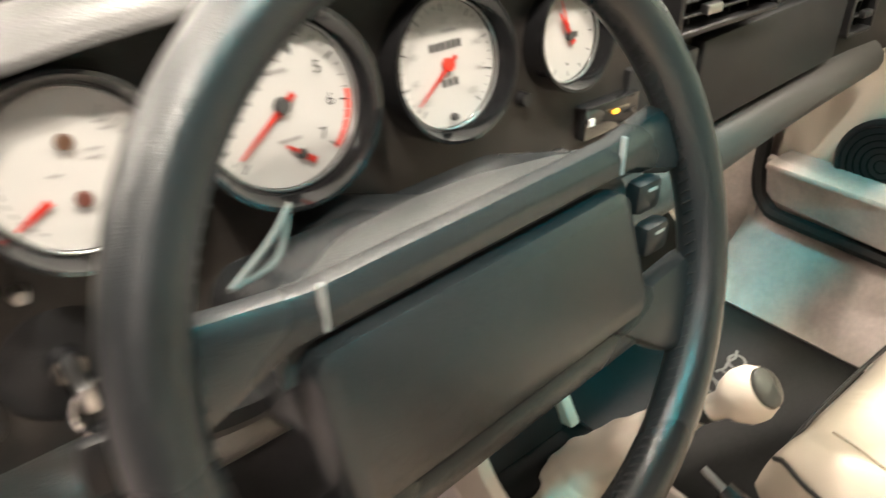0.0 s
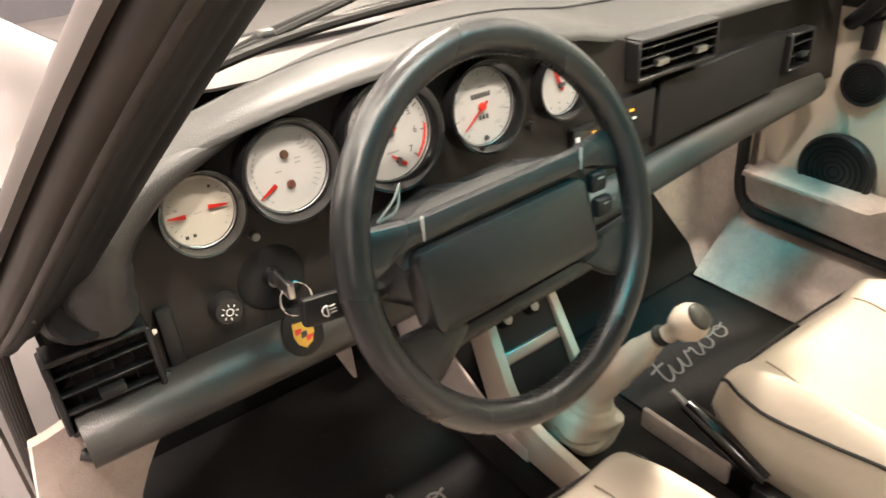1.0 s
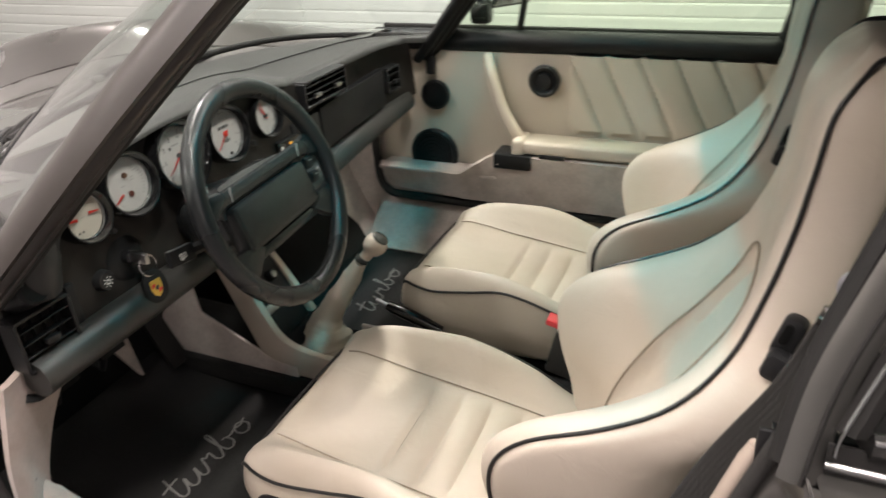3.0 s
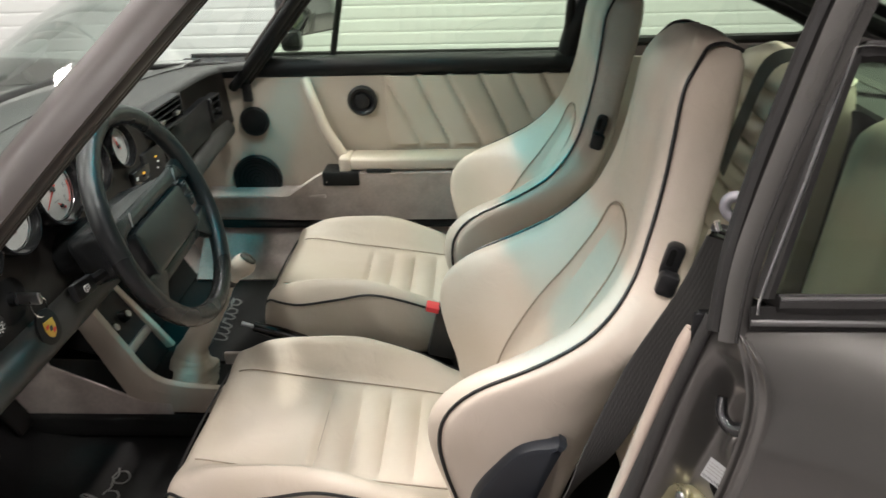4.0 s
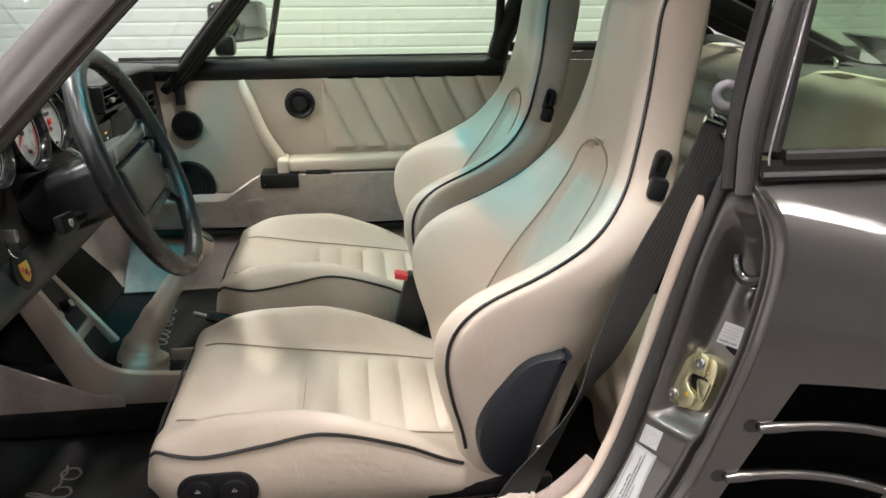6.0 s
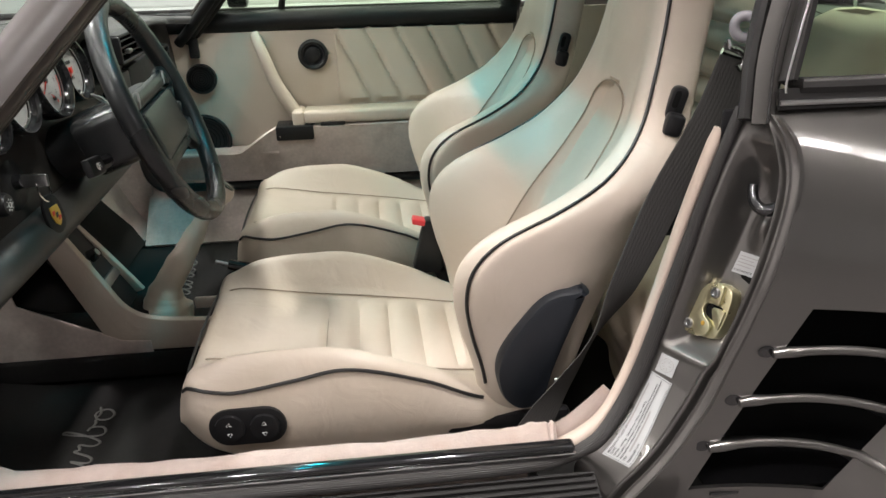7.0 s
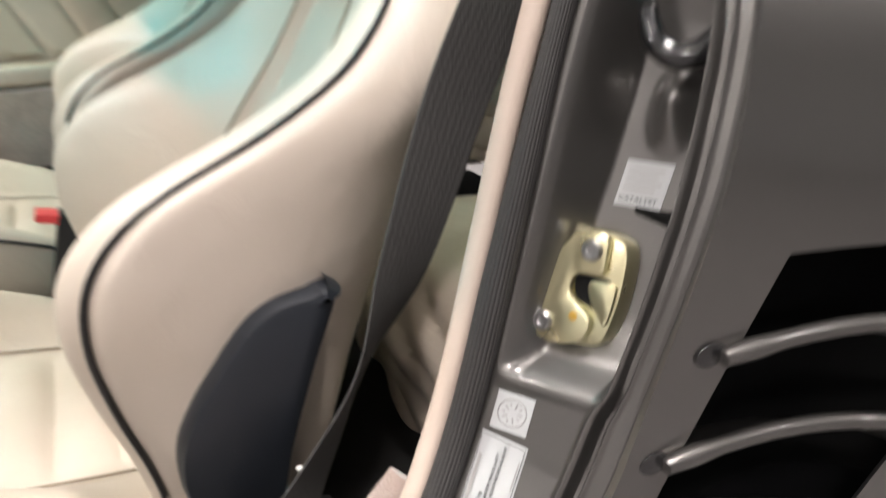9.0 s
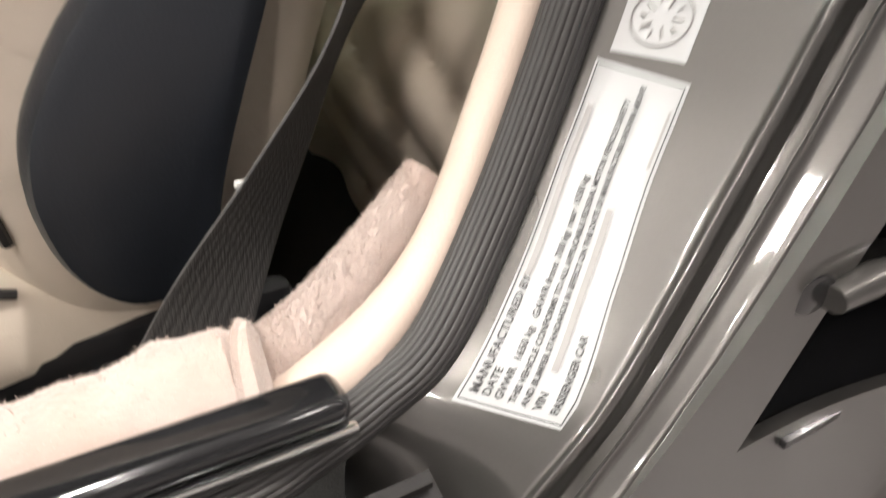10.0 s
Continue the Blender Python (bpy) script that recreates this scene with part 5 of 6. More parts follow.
km = frame_to((-0.014, 0.724, 0.490), kd)
kb = part("knob", lathe([(0.0, -0.004), (0.012, 0.0), (0.0125, 0.014), (0.020, 0.024), (0.0245, 0.036), (0.0240, 0.047), (0.019, 0.057), (0.0145, 0.0595), (0.0, 0.0595)], km, 28), M_LEATHER, lever, "cream leather knob")
part("knob_cap", lathe([(0.0, 0.0630), (0.014, 0.0622), (0.0172, 0.0605), (0.0180, 0.0575), (0.0178, 0.054)], km, 24), M_KNOBTOP, kb)

hb = thing("handbrake", (0.07, 0.5, 0.22), "black handbrake lever with steel button", "handbrake")
hk = [(0.052, 0.59, 0.288), (0.051, 0.66, 0.314), (0.050, 0.72, 0.333)]
part("grip", tube(spline(hk, 6), lambda t: 0.0118 + 0.0025 * math.sin(math.pi * t), 16), M_GLOSSBLACK, hb)
part("button", tube([(0.050, 0.72, 0.333), (0.050, 0.747, 0.342)], 0.0045, 8), M_STEEL, hb)
part("pivot_cover", box((0.055, 0.565, 0.252), (0.030, 0.08, 0.05), 0.012), M_VINYL, hb)

bk = thing("belt_buckle", (-0.075, 0.25, 0.24), "black seat-belt buckle with red release button", "buckle")
part("buckle_case", box((-0.078, 0.275, 0.405), (0.034, 0.060, 0.115), 0.007, 2, pose(0, 0, 0, 14)), M_PLASTIC, bk)
part("release_button", box((-0.078, 0.290, 0.458), (0.029, 0.052, 0.012), 0.003, 2, pose(0, 0, 0, 14)), M_REDGLOW, bk)
part("stem", tube([(-0.078, 0.27, 0.37), (-0.078, 0.22, 0.26), (-0.076, 0.20, 0.18)], 0.014, 8, flat=0.5), M_PLASTIC, bk)
copy_thing(bk, Matrix.Translation((0.0, 0.19, 0.20)))


# the word "turbo" in script, pen stroke by pen stroke
SCRIPT = (((0.75, 2.0), (0.42, 0.9), (0.30, 0.2), (0.50, 0.0), (0.80, 0.25), (1.20, 1.0), (1.02, 0.25), (1.25, 0.0), (1.62, 0.35), (1.92, 1.0), (1.74, 0.2), (1.95, 0.0), (2.2, 0.3), (2.55, 1.05), (2.68, 0.85), (3.0, 0.98), (2.86, 0.3), (3.06, 0.0), (3.35, 0.35), (3.75, 1.2), (4.0, 2.0), (3.84, 2.05), (3.62, 1.0), (3.58, 0.2), (3.85, 0.0), (4.2, 0.3), (4.22, 0.85), (4.0, 0.95)),
          ((0.05, 1.25), (0.6, 1.36), (1.1, 1.38)), ((4.2, 0.85), (4.5, 0.75), (4.75, 0.85)), ((5.15, 1.0), (4.8, 0.75), (4.75, 0.2), (5.1, 0.0), (5.5, 0.35), (5.48, 0.85), (5.15, 1.0), (5.0, 0.85), (5.3, 0.75), (5.75, 0.95)))


def floor_mat(cx, w, y0, y1, tx, sx=0.044, sy=0.035, ty=0.892, rise=0.0):
    t = thing("floor_mat", (cx, (y0 + y1) / 2, 0.176), "black carpet floor mat with a stitched grey word", "floor mat", "floor mats")
    part("mat", sheet(lambda u, v: Vector((cx + w * (u - 0.5), y0 + (y1 - y0) * v, 0.182 + 0.25 * max(0, v - 0.72) ** 1.3)), 10, 20, 0.006), M_MAT, t)
    w = bmesh.new()
    for stroke in SCRIPT:
        tube([p for p in spline([(tx + 0.012 + sx * a, ty + sy * b + rise * a, 0.1835) for a, b in stroke], 5)], 0.0024, 6, flat=0.5, bm=w, up=(0, 0, 1))
    part("word", w, M_TEXT, t, "stitched grey script reading turbo")


floor_mat(-0.39, 0.48, 0.55, 1.24, -0.487, 0.0405, 0.035, 0.900)
floor_mat(0.37, 0.48, 0.55, 1.24, 0.196, 0.040, 0.029, 0.862, 0.0040)
foot = thing("toe_board", (0.35, 1.1, 0.2), "beige carpeted toe board in the passenger footwell", "carpet")
toe = lambda u, v, off=0.0: Vector((0.16 + 0.50 * u, 1.06 + 0.20 * v - 0.9 * off, 0.195 + 0.44 * v ** 1.1 + 0.4 * off))
part("carpet", sheet(toe, 8, 12, 0.01), M_CARPET, foot)
part("mat_riser", sheet(lambda u, v: toe(0.78 * u, v * (1.0 if u < 0.5 else 1.0 - 1.72 * (u - 0.5)), 0.008), 12, 10, 0.006), M_MAT, foot, "black mat edge turned up the toe board")
kick = thing("kick_panel", (-0.66, 1.0, 0.3), "pale fleece carpet on the driver footwell side", "carpet")
kick_l = lut([(0.18, -0.726), (0.42, -0.727), (0.50, -0.724), (0.56, -0.714), (0.63, -0.700)])
kick_r = lut([(0.18, -0.640), (0.36, -0.651), (0.42, -0.643), (0.50, -0.612), (0.575, -0.565), (0.63, -0.548)])


def kick_face(u, v):
    z = 0.18 + 0.45 * v
    return Vector((kick_l(z) + (kick_r(z) - kick_l(z)) * u, 0.900 + 0.05 * u ** 1.5 - 0.03 * v * v + 0.004 * math.sin(7 * u + 5 * v), z))


part("carpet", sheet(kick_face, 12, 16, 0.01), M_FLEECE, kick)
sillc = thing("sill_carpet", (-0.69, 0.5, 0.38), "pale fluffy fleece carpet roll along the sill", "carpet")
part("fleece_roll", tube(spline([(-0.680, 0.166, 0.370), (-0.676, 0.19, 0.366), (-0.672, 0.30, 0.357), (-0.671, 0.6, 0.355), (-0.674, 0.85, 0.361), (-0.678, 0.95, 0.40)], 8), lambda t: (0.019 + 0.007 * min(1, 14 * t) ** 0.5) + 0.0012 * math.sin(t * 90) + 0.0015 * math.sin(t * 37), 24), M_FLEECE, sillc)
part("fleece_side", sheet(lambda u, v: Vector((-0.664 + 0.02 * v, 0.20 + 0.74 * u, 0.370 - 0.185 * v)), 12, 6, 0.008), M_FLEECE, sillc)
part("fleece_rear", tube(spline([(-0.672, 0.172, 0.366), (-0.664, 0.142, 0.380), (-0.657, 0.115, 0.400), (-0.652, 0.090, 0.424)], 6), lambda t: 0.016 - 0.006 * t, 14), M_FLEECE, sillc)


def fibres(ob_parts, n, length, seed, parent):
    """Short loose hairs standing on the faces of a fleece."""
    rnd = random.Random(seed)
    verts, faces = [], []
    for ob in ob_parts:
        polys = [p for p in ob.data.polygons]
        areas = np.cumsum([p.area for p in polys]).tolist()
        for k in range(n):
            p = polys[min(len(polys) - 1, bisect_place(areas, rnd.random() * areas[-1]))]
            vs = [ob.data.vertices[i].co for i in p.vertices]
            a, b = rnd.random(), rnd.random()
            o = vs[0].lerp(vs[1], a).lerp(vs[-1].lerp(vs[2 % len(vs)], a), b)
            d = (p.normal + Vector((rnd.uniform(-1, 1), rnd.uniform(-1, 1), rnd.uniform(-1, 1))) * 0.9).normalized() * length * rnd.uniform(0.4, 1.1)
            s = d.cross(Vector((rnd.uniform(-1, 1), rnd.uniform(-1, 1), rnd.uniform(-1, 1)))).normalized() * 0.00014
            bend = Vector((rnd.uniform(-1, 1), rnd.uniform(-1, 1), rnd.uniform(-1, 0.3))) * length * 0.35
            i = len(verts)
            verts += [o - s, o + s, o + d * 0.55 + s * 0.8, o + d * 0.55 - s * 0.8, o + d + bend]
            faces += [(i, i + 1, i + 2, i + 3), (i + 3, i + 2, i + 4)]
    me = bpy.data.meshes.new("fibre_nap")
    me.from_pydata([tuple(v) for v in verts], [], faces)
    me.materials.append(M_FLEECE)
    ob = new("fibre_nap", me)
    ob.parent = parent
    ob.matrix_parent_inverse = Matrix.Translation(parent.location).inverted()
    return tagged(ob, kind="stuff")


def bisect_place(sums, x):
    lo, hi = 0, len(sums) - 1
    while lo < hi:
        mid = (lo + hi) // 2
        lo, hi = (mid + 1, hi) if sums[mid] < x else (lo, mid)
    return lo


fibres([c for c in sillc.children if c.name.startswith(("fleece_roll", "fleece_rear"))], 26000, 0.0022, 5, sillc)
fibres([c for c in kick.children], 9000, 0.003, 6, kick)
pt = thing("pillar_trim", (-0.69, 0.05, 0.5), "smooth cream leather trim strip on the lock pillar", "trim")
ptk = [(-0.687, 0.192, 0.358), (-0.690, 0.158, 0.370)] + [(jin_x(z) + 0.027, jamb_in(z) + 0.018, z) for z in (0.40, 0.46, 0.52, 0.59, 0.68, 0.785)]
part("strip", tube(spline(ptk, 6), lambda t: (0.018 - 0.009 * min(1, t * 3)) * (1 if t < 0.985 else 0.7), 12, flat=0.8), M_STRIP, pt)

# pedals and hood pull
ped = thing("accelerator_pedal", (-0.18, 1.15, 0.2), "slim black floor-hinged accelerator pedal", "pedal")
part("pad", box((-0.17, 1.20, 0.31), (0.05, 0.012, 0.20), 0.004, 2, pose(0, 0, 0, -28)), M_RUBBER, ped)
for x in (-0.42, -0.30):
    p_ = thing("pedal", (x, 1.15, 0.3), "black rubber-faced pedal on a steel arm", "pedal", "foot pedals")
    part("pad", box((x, 1.20, 0.36), (0.065, 0.014, 0.06), 0.004, 2, pose(0, 0, 0, -15)), M_RUBBER, p_)
    part("arm", tube([(x, 1.21, 0.35), (x, 1.24, 0.28), (x, 1.27, 0.30)], 0.008, 8), M_PLASTIC, p_)

wd = thing("carpet_flap", (-0.235, 1.23, 0.2), "pale carpet flap beside the pedals", "carpet")
part("flap", prism([(-0.030, 0.115), (0.022, 0.105), (0.006, 0.0)], frame_to((-0.236, 1.21, 0.205), (0, -0.9, 0.42)), 0.008, 0.002), M_CARPET, wd)

# ---- passenger door ----
door = thing("door_passenger", (0.66, 0.5, 0.33), "cream leather car door with pleats, speakers and armrest", "door")
DX = 0.668


def panel(u, v):
    y = 1.03 - 1.07 * u
    z = 0.345 + 0.412 * v
    d = 0.0
    if z > 0.555 and y < 0.47:
        ph = (y - 0.50 * (z - 0.555) - 0.02) / 0.088
        q = abs(ph - round(ph)) * 0.088
        d = 0.009 * (1 - math.exp(-(q / 0.006) ** 2)) + 0.004 * abs(math.sin(math.pi * ph))
    return Vector((DX + 0.004 - d, y, z))


part("door_panel", sheet(panel, 300, 30, 0.01), M_LEATHER, door, "cream leather door panel with slanted pleats")
part("door_skin", sheet(lambda u, v: Vector((0.735 + 0.03 * math.sin(math.pi * v), 1.04 - 1.09 * u, 0.30 + 0.50 * v)), 4, 8, 0.004), M_PAINT, door)
part("top_rail", tube([(0.685, 1.03, 0.782), (0.69, 0.5, 0.785), (0.69, -0.05, 0.785)], 0.031, 14, flat=0.95), M_VINYL, door, "black vinyl door top rail")
part("window_seal", box((0.715, 0.49, 0.812), (0.014, 1.06, 0.012), 0.003), M_RUBBER, door)
part("quarter_post", tube([(0.700, 0.615, 0.80), (0.655, 0.57, 0.98), (0.59, 0.52, 1.17)], 0.009, 8), M_RUBBER, door)
part("side_glass", sheet(lambda u, v: Vector((0.705 - 0.16 * v, 0.80 - 0.84 * u - 0.34 * v * (1 - u), 0.805 + 0.36 * v)), 6, 6), M_SIDEGLASS, door, "green-tinted side window")
part("window_frame", tube(spline([(0.66, 0.82, 0.80), (0.555, 0.62, 1.0), (0.45, 0.42, 1.195), (0.50, 0.2, 1.205), (0.54, -0.02, 1.165)], 6), 0.012, 8), M_RUBBER, door)
part("window_frame", tube(spline([(0.54, -0.02, 1.165), (0.62, -0.03, 0.98), (0.69, -0.03, 0.80)], 6), 0.012, 8), M_RUBBER, door)
for y, z, r in ((0.862, 0.462, 0.070), (0.848, 0.636, 0.040)):
    m = frame_to((DX - 0.008, y, z), (-1, 0, 0))
    sp_ = part("speaker", lathe([(r * 1.04, -0.006), (r * 1.05, 0.004), (r * 0.98, 0.010), (r * 0.92, 0.010), (r * 0.88, 0.006), (0.0, 0.009)], m, 36), M_PLASTIC, door, "round black speaker grille")
    for k in range(5):
        q = r * (0.15 + 0.15 * k)
        part("grille_ring", tube([m @ Vector((q * math.cos(2 * math.pi * i / 28), q * math.sin(2 * math.pi * i / 28), 0.0088)) for i in range(28)], 0.0012, 5, True), M_MATTE, sp_)
part("lock_clip", box((DX - 0.010, 0.856, 0.720), (0.014, 0.026, 0.052), 0.003), M_PLASTIC, door)
m = frame_to((DX - 0.010, 0.533, 0.692), (-1, 0, 0))
part("speaker", lathe([(0.042, -0.004), (0.042, 0.006), (0.036, 0.010), (0.030, 0.007), (0.028, 0.0), (0.021, -0.002), (0.020, 0.008), (0.014, 0.010), (0.0, 0.010)], m, 36), M_PLASTIC, door, "round black door release bezel")
part("door_pull", tube(spline([(DX - 0.010, 0.690, 0.755), (DX - 0.035, 0.668, 0.700), (DX - 0.042, 0.640, 0.620), (DX - 0.040, 0.600, 0.545), (DX - 0.035, 0.585, 0.515)], 6), lambda t: 0.014 + 0.008 * t, 12, flat=0.8, up=(1, 0, 0)), M_LEATHER, door, "cream leather door pull")
part("armrest", box((DX - 0.045, 0.36, 0.530), (0.085, 0.42, 0.036), 0.010, 3), M_LEATHER, door, "cream leather armrest lid")
part("armrest_end", box((DX - 0.045, 0.585, 0.520), (0.085, 0.035, 0.060), 0.010, 3), M_LEATHER, door)
part("armrest_latch", box((DX - 0.088, 0.49, 0.512), (0.006, 0.07, 0.010), 0.002), M_PLASTIC, door)
part("pocket_lid", box((DX - 0.057, 0.598, 0.490), (0.077, 0.105, 0.042), 0.005), M_VINYL, door, "black plastic catch box")
part("lid_stud", lathe([(0.0, 0.003), (0.004, 0.002), (0.005, 0.0)], frame_to((DX - 0.093, 0.640, 0.482), (-1, 0, 0)), 10), M_CHROME, door)
part("door_pocket", sheet(lambda u, v: Vector((DX - 0.055 - 0.035 * min(1, u * 3) + 0.03 * (1 - v), 1.02 - 0.82 * u, 0.350 + (0.085 + 0.07 * min(1, max(0, (u - 0.32) * 8))) * v)), 40, 8, 0.012), M_CARPET, door, "beige carpeted door pocket")
fibres([c for c in door.children if c.name.startswith("door_pocket")], 9000, 0.0032, 7, door)
part("pocket_top", box((DX - 0.04, 0.83, 0.432), (0.08, 0.36, 0.012), 0.004), M_CARPET, door)
fs = tube(spline([(DX - 0.02, 1.045, 0.62), (DX - 0.025, 1.045, 0.45), (DX - 0.03, 1.02, 0.345), (DX - 0.035, 0.90, 0.328), (DX - 0.035, 0.3, 0.328), (DX - 0.035, 0.0, 0.335)], 6), 0.013, 8)
part("passenger_seal", fs, M_RUBBER, body)
part("passenger_sill", sheet(lambda u, v: Vector((0.540 + 0.18 * v, -0.1 + 1.15 * u, 0.185 + 0.160 * v)), 6, 4, 0.01), M_CARPET, body)
part("passenger_post", sheet(lambda u, v: Vector((0.702, 0.97 + 0.26 * u, 0.26 + 0.46 * v)), 3, 4, 0.01), M_CARPET, body)
part("passenger_kick", sheet(lambda u, v: Vector((0.665, 1.04 + 0.24 * u, 0.18 + 0.5 * v)), 3, 4, 0.01), M_CARPET, body)

mir = thing("side_mirror", (0.80, 0.72, 0.82), "black rectangular door mirror", "mirror")
part("shell", box((0.825, 0.705, 0.905), (0.19, 0.07, 0.115), 0.025, 3, pose(0, 0, 0, 0, 0, -38)), M_GLOSSBLACK, mir)
part("mirror_glass", box((0.825 - 0.0345 * 0.616, 0.705 - 0.0345 * 0.788, 0.905), (0.160, 0.006, 0.094), 0.002, 2, pose(0, 0, 0, 0, 0, -38)), M_MIRROR, mir)
part("foot", box((0.745, 0.735, 0.845), (0.05, 0.06, 0.06), 0.015), M_GLOSSBLACK, mir)

# ---- seat belt ----
belt = thing("seat_belt", (-0.58, 0.0, 0.86), "grey ribbed seat belt hanging from a steel shackle", "seat belt")


def strap(keys, turns, n=8, mat=M_BELT, name="webbing"):
    """Webbing along keys; turns gives (0..1, half-width, degrees of twist)."""
    pts = spline(keys, n)
    wf, tf = lut([(t[0], t[1]) for t in turns]), lut([(t[0], t[2]) for t in turns])

    def fn(u, v):
        i = min(len(pts) - 1, round(u * (len(pts) - 1)))
        d = (pts[min(i + 1, len(pts) - 1)] - pts[max(i - 1, 0)]).normalized()
        t = radians(tf(u))
        out = Vector((-1, 0, 0))
        wd = d.cross(out).normalized()
        wd = (wd * math.cos(t) + out * math.sin(t)).normalized()
        return pts[i] + wd * wf(u) * (2 * v - 1) + d.cross(wd) * 0.00016 * math.cos(v * 2 * math.pi * 10)
    return part(name, sheet(fn, len(pts) - 1, 42, 0.0012), mat, belt)


strap([(-0.578, -0.070, 0.862), (-0.571, -0.045, 0.77), (-0.564, 0.002, 0.66), (-0.574, 0.053, 0.54), (-0.582, 0.107, 0.44), (-0.588, 0.156, 0.36), (-0.594, 0.190, 0.298)],
      [(0, 0.024, 0), (0.30, 0.027, 3), (0.50, 0.025, 18), (0.62, 0.017, 52), (0.73, 0.018, 32), (0.87, 0.024, 8), (1, 0.027, 0)], 10)
ring = [Vector((-0.579, -0.070, 0.885)) + 0.0130 * (math.cos(q) * Vector((0.35, 0.85, 0.0)).normalized() + math.sin(q) * Vector((0, 0.1, 1))) for q in (math.pi * k / 6 for k in range(12))]
part("shackle", tube(spline(ring, 3, True), 0.0064, 10, True), M_SHACKLE, belt, "lilac-grey plastic belt shackle")
part("shackle_hook", tube(spline([(-0.584, -0.048, 0.872), (-0.586, -0.052, 0.862), (-0.588, -0.062, 0.858), (-0.588, -0.070, 0.848), (-0.589, -0.066, 0.836), (-0.589, -0.060, 0.842)], 5), 0.0034, 8), M_CHROME, belt, "chrome belt hook")
part("shackle_pin", tube([(-0.583, -0.042, 0.858), (-0.585, -0.066, 0.850)], 0.0042, 8), M_CHROME, belt)
part("anchor_plate", box((-0.668, -0.019, 0.782), (0.006, 0.020, 0.05), 0.003), M_PLASTIC, belt)
part("tag", box((-0.586, 0.145, 0.402), (0.003, 0.005, 0.004), 0.001), M_WHITE, belt, "small white tag")
part("floor_anchor", box((-0.594, 0.180, 0.300), (0.012, 0.04, 0.03), 0.004), M_PLASTIC, belt)

# ---- rear cabin ----
def rear_seat(cx, half):
    r = thing("bench_seat", (cx, -0.45, 0.4), "cream leather rear seat back with horizontal pleats", "seat", "rear seats")
    pleat = 0.0 if cx < 0 else 0.036

    def ring(v):
        z = 0.40 + (0.452 if cx < 0 else 0.465) * v
        w = half * (1 - 0.16 * max(0, (v - 0.80) / 0.20) ** 2.2)
        bulge = abs(math.sin(math.pi * (z - 0.415) / 0.064)) ** 0.6
        yf = -0.395 - 0.045 * v - 0.04 * max(0, (v - 0.90) / 0.10) ** 2
        yr = -0.470 - 0.035 * v
        front = []
        for i in range(25):
            a = 2 * i / 24 - 1
            inner = 1 - smooth_step(abs(a), 0.86, 1.0)
            front.append(Vector((cx + w * a, yf + pleat * bulge * inner - 0.028 * (1 - inner) + 0.004 * math.sin(9 * a) * (cx < 0) * inner, z)))
        return front + [Vector((cx + w * a, yr, z)) for a in (0.96, 0.5, 0.0, -0.5, -0.96)]
    rings = [ring(i / 110) for i in range(111)]
    c = sum(rings[-1], Vector()) / len(rings[-1])
    rings.append([c + (p - c) * 0.7 + Vector((0, 0, 0.008)) for p in rings[-1]])
    part("backrest", loft(rings), M_PLEAT, r)
    part("back_shell", prism([(-0.42, 0.40), (-0.49, 0.82), (-0.53, 0.81), (-0.74, 0.66), (-0.74, 0.40)], frame_to((cx - half + 0.01, 0, 0), (1, 0, 0)), 2 * half - 0.02, 0.012), M_VINYL, r, "black vinyl back of the seat")
    cpath = spline([(-0.40, 0.43, 0), (-0.25, 0.445, 0), (-0.12, 0.44, 0), (-0.06, 0.415, 0), (-0.045, 0.36, 0), (-0.05, 0.29, 0), (-0.07, 0.22, 0), (-0.08, 0.18, 0)], 6)

    def cushion(u, v):
        p = cpath[min(len(cpath) - 1, round(v * (len(cpath) - 1)))]
        q = Vector((cx - 0.02 + min(half, 0.20) * (2 * u - 1), p.x, p.y))
        w = noise.noise(Vector((q.x * 5 + q.z * 7, q.y * 6, q.z * 5 - q.x * 4))) * 0.026 + 0.012 * abs(math.sin(math.pi * (q.z - 0.5 * q.x) / 0.075)) ** 0.7 + noise.noise(q * 16) * 0.006
        return q + Vector((0, w, 0.5 * w - 0.03 * abs(2 * u - 1) ** 8))
    part("cushion", sheet(cushion, 44, len(cpath) - 1, 0.02), M_LEATHER, r, "creased cream leather cushion")


rear_seat(-0.335, 0.280)
rear_seat(0.285, 0.250)
rs = thing("rear_trim", (-0.6, -0.4, 0.5), "near-black rear side panel behind the belt", "trim")
# near black on this side, cream on the far one
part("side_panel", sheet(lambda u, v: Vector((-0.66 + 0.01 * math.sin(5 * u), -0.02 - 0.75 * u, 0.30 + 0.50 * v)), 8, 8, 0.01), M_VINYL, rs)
rs2 = thing("rear_trim", (0.6, -0.4, 0.5), "cream leather rear side panel", "trim")
part("side_panel", sheet(lambda u, v: Vector((0.66, -0.06 - 0.75 * u, 0.30 + 0.50 * v)), 8, 8, 0.01), M_LEATHER, rs2)
wellc = thing("rear_carpet", (-0.3, -0.1, 0.2), "black carpet on the rear footwell floor", "carpet")
part("carpet", sheet(lambda u, v: Vector((-0.66 + 1.32 * u, 0.16 - 0.30 * v, 0.195 + 0.004 * math.sin(20 * u + 9 * v))), 8, 6, 0.01), M_MAT, wellc)
rb = thing("rear_belt", (0.0, -0.5, 0.8), "black rear seat belt across the seat back", "seat belt")
over = spline([(0.10, -0.62, 0.815), (0.13, -0.54, 0.850), (0.165, -0.465, 0.884), (0.195, -0.400, 0.862), (0.235, -0.378, 0.74), (0.275, -0.360, 0.60)], 5)
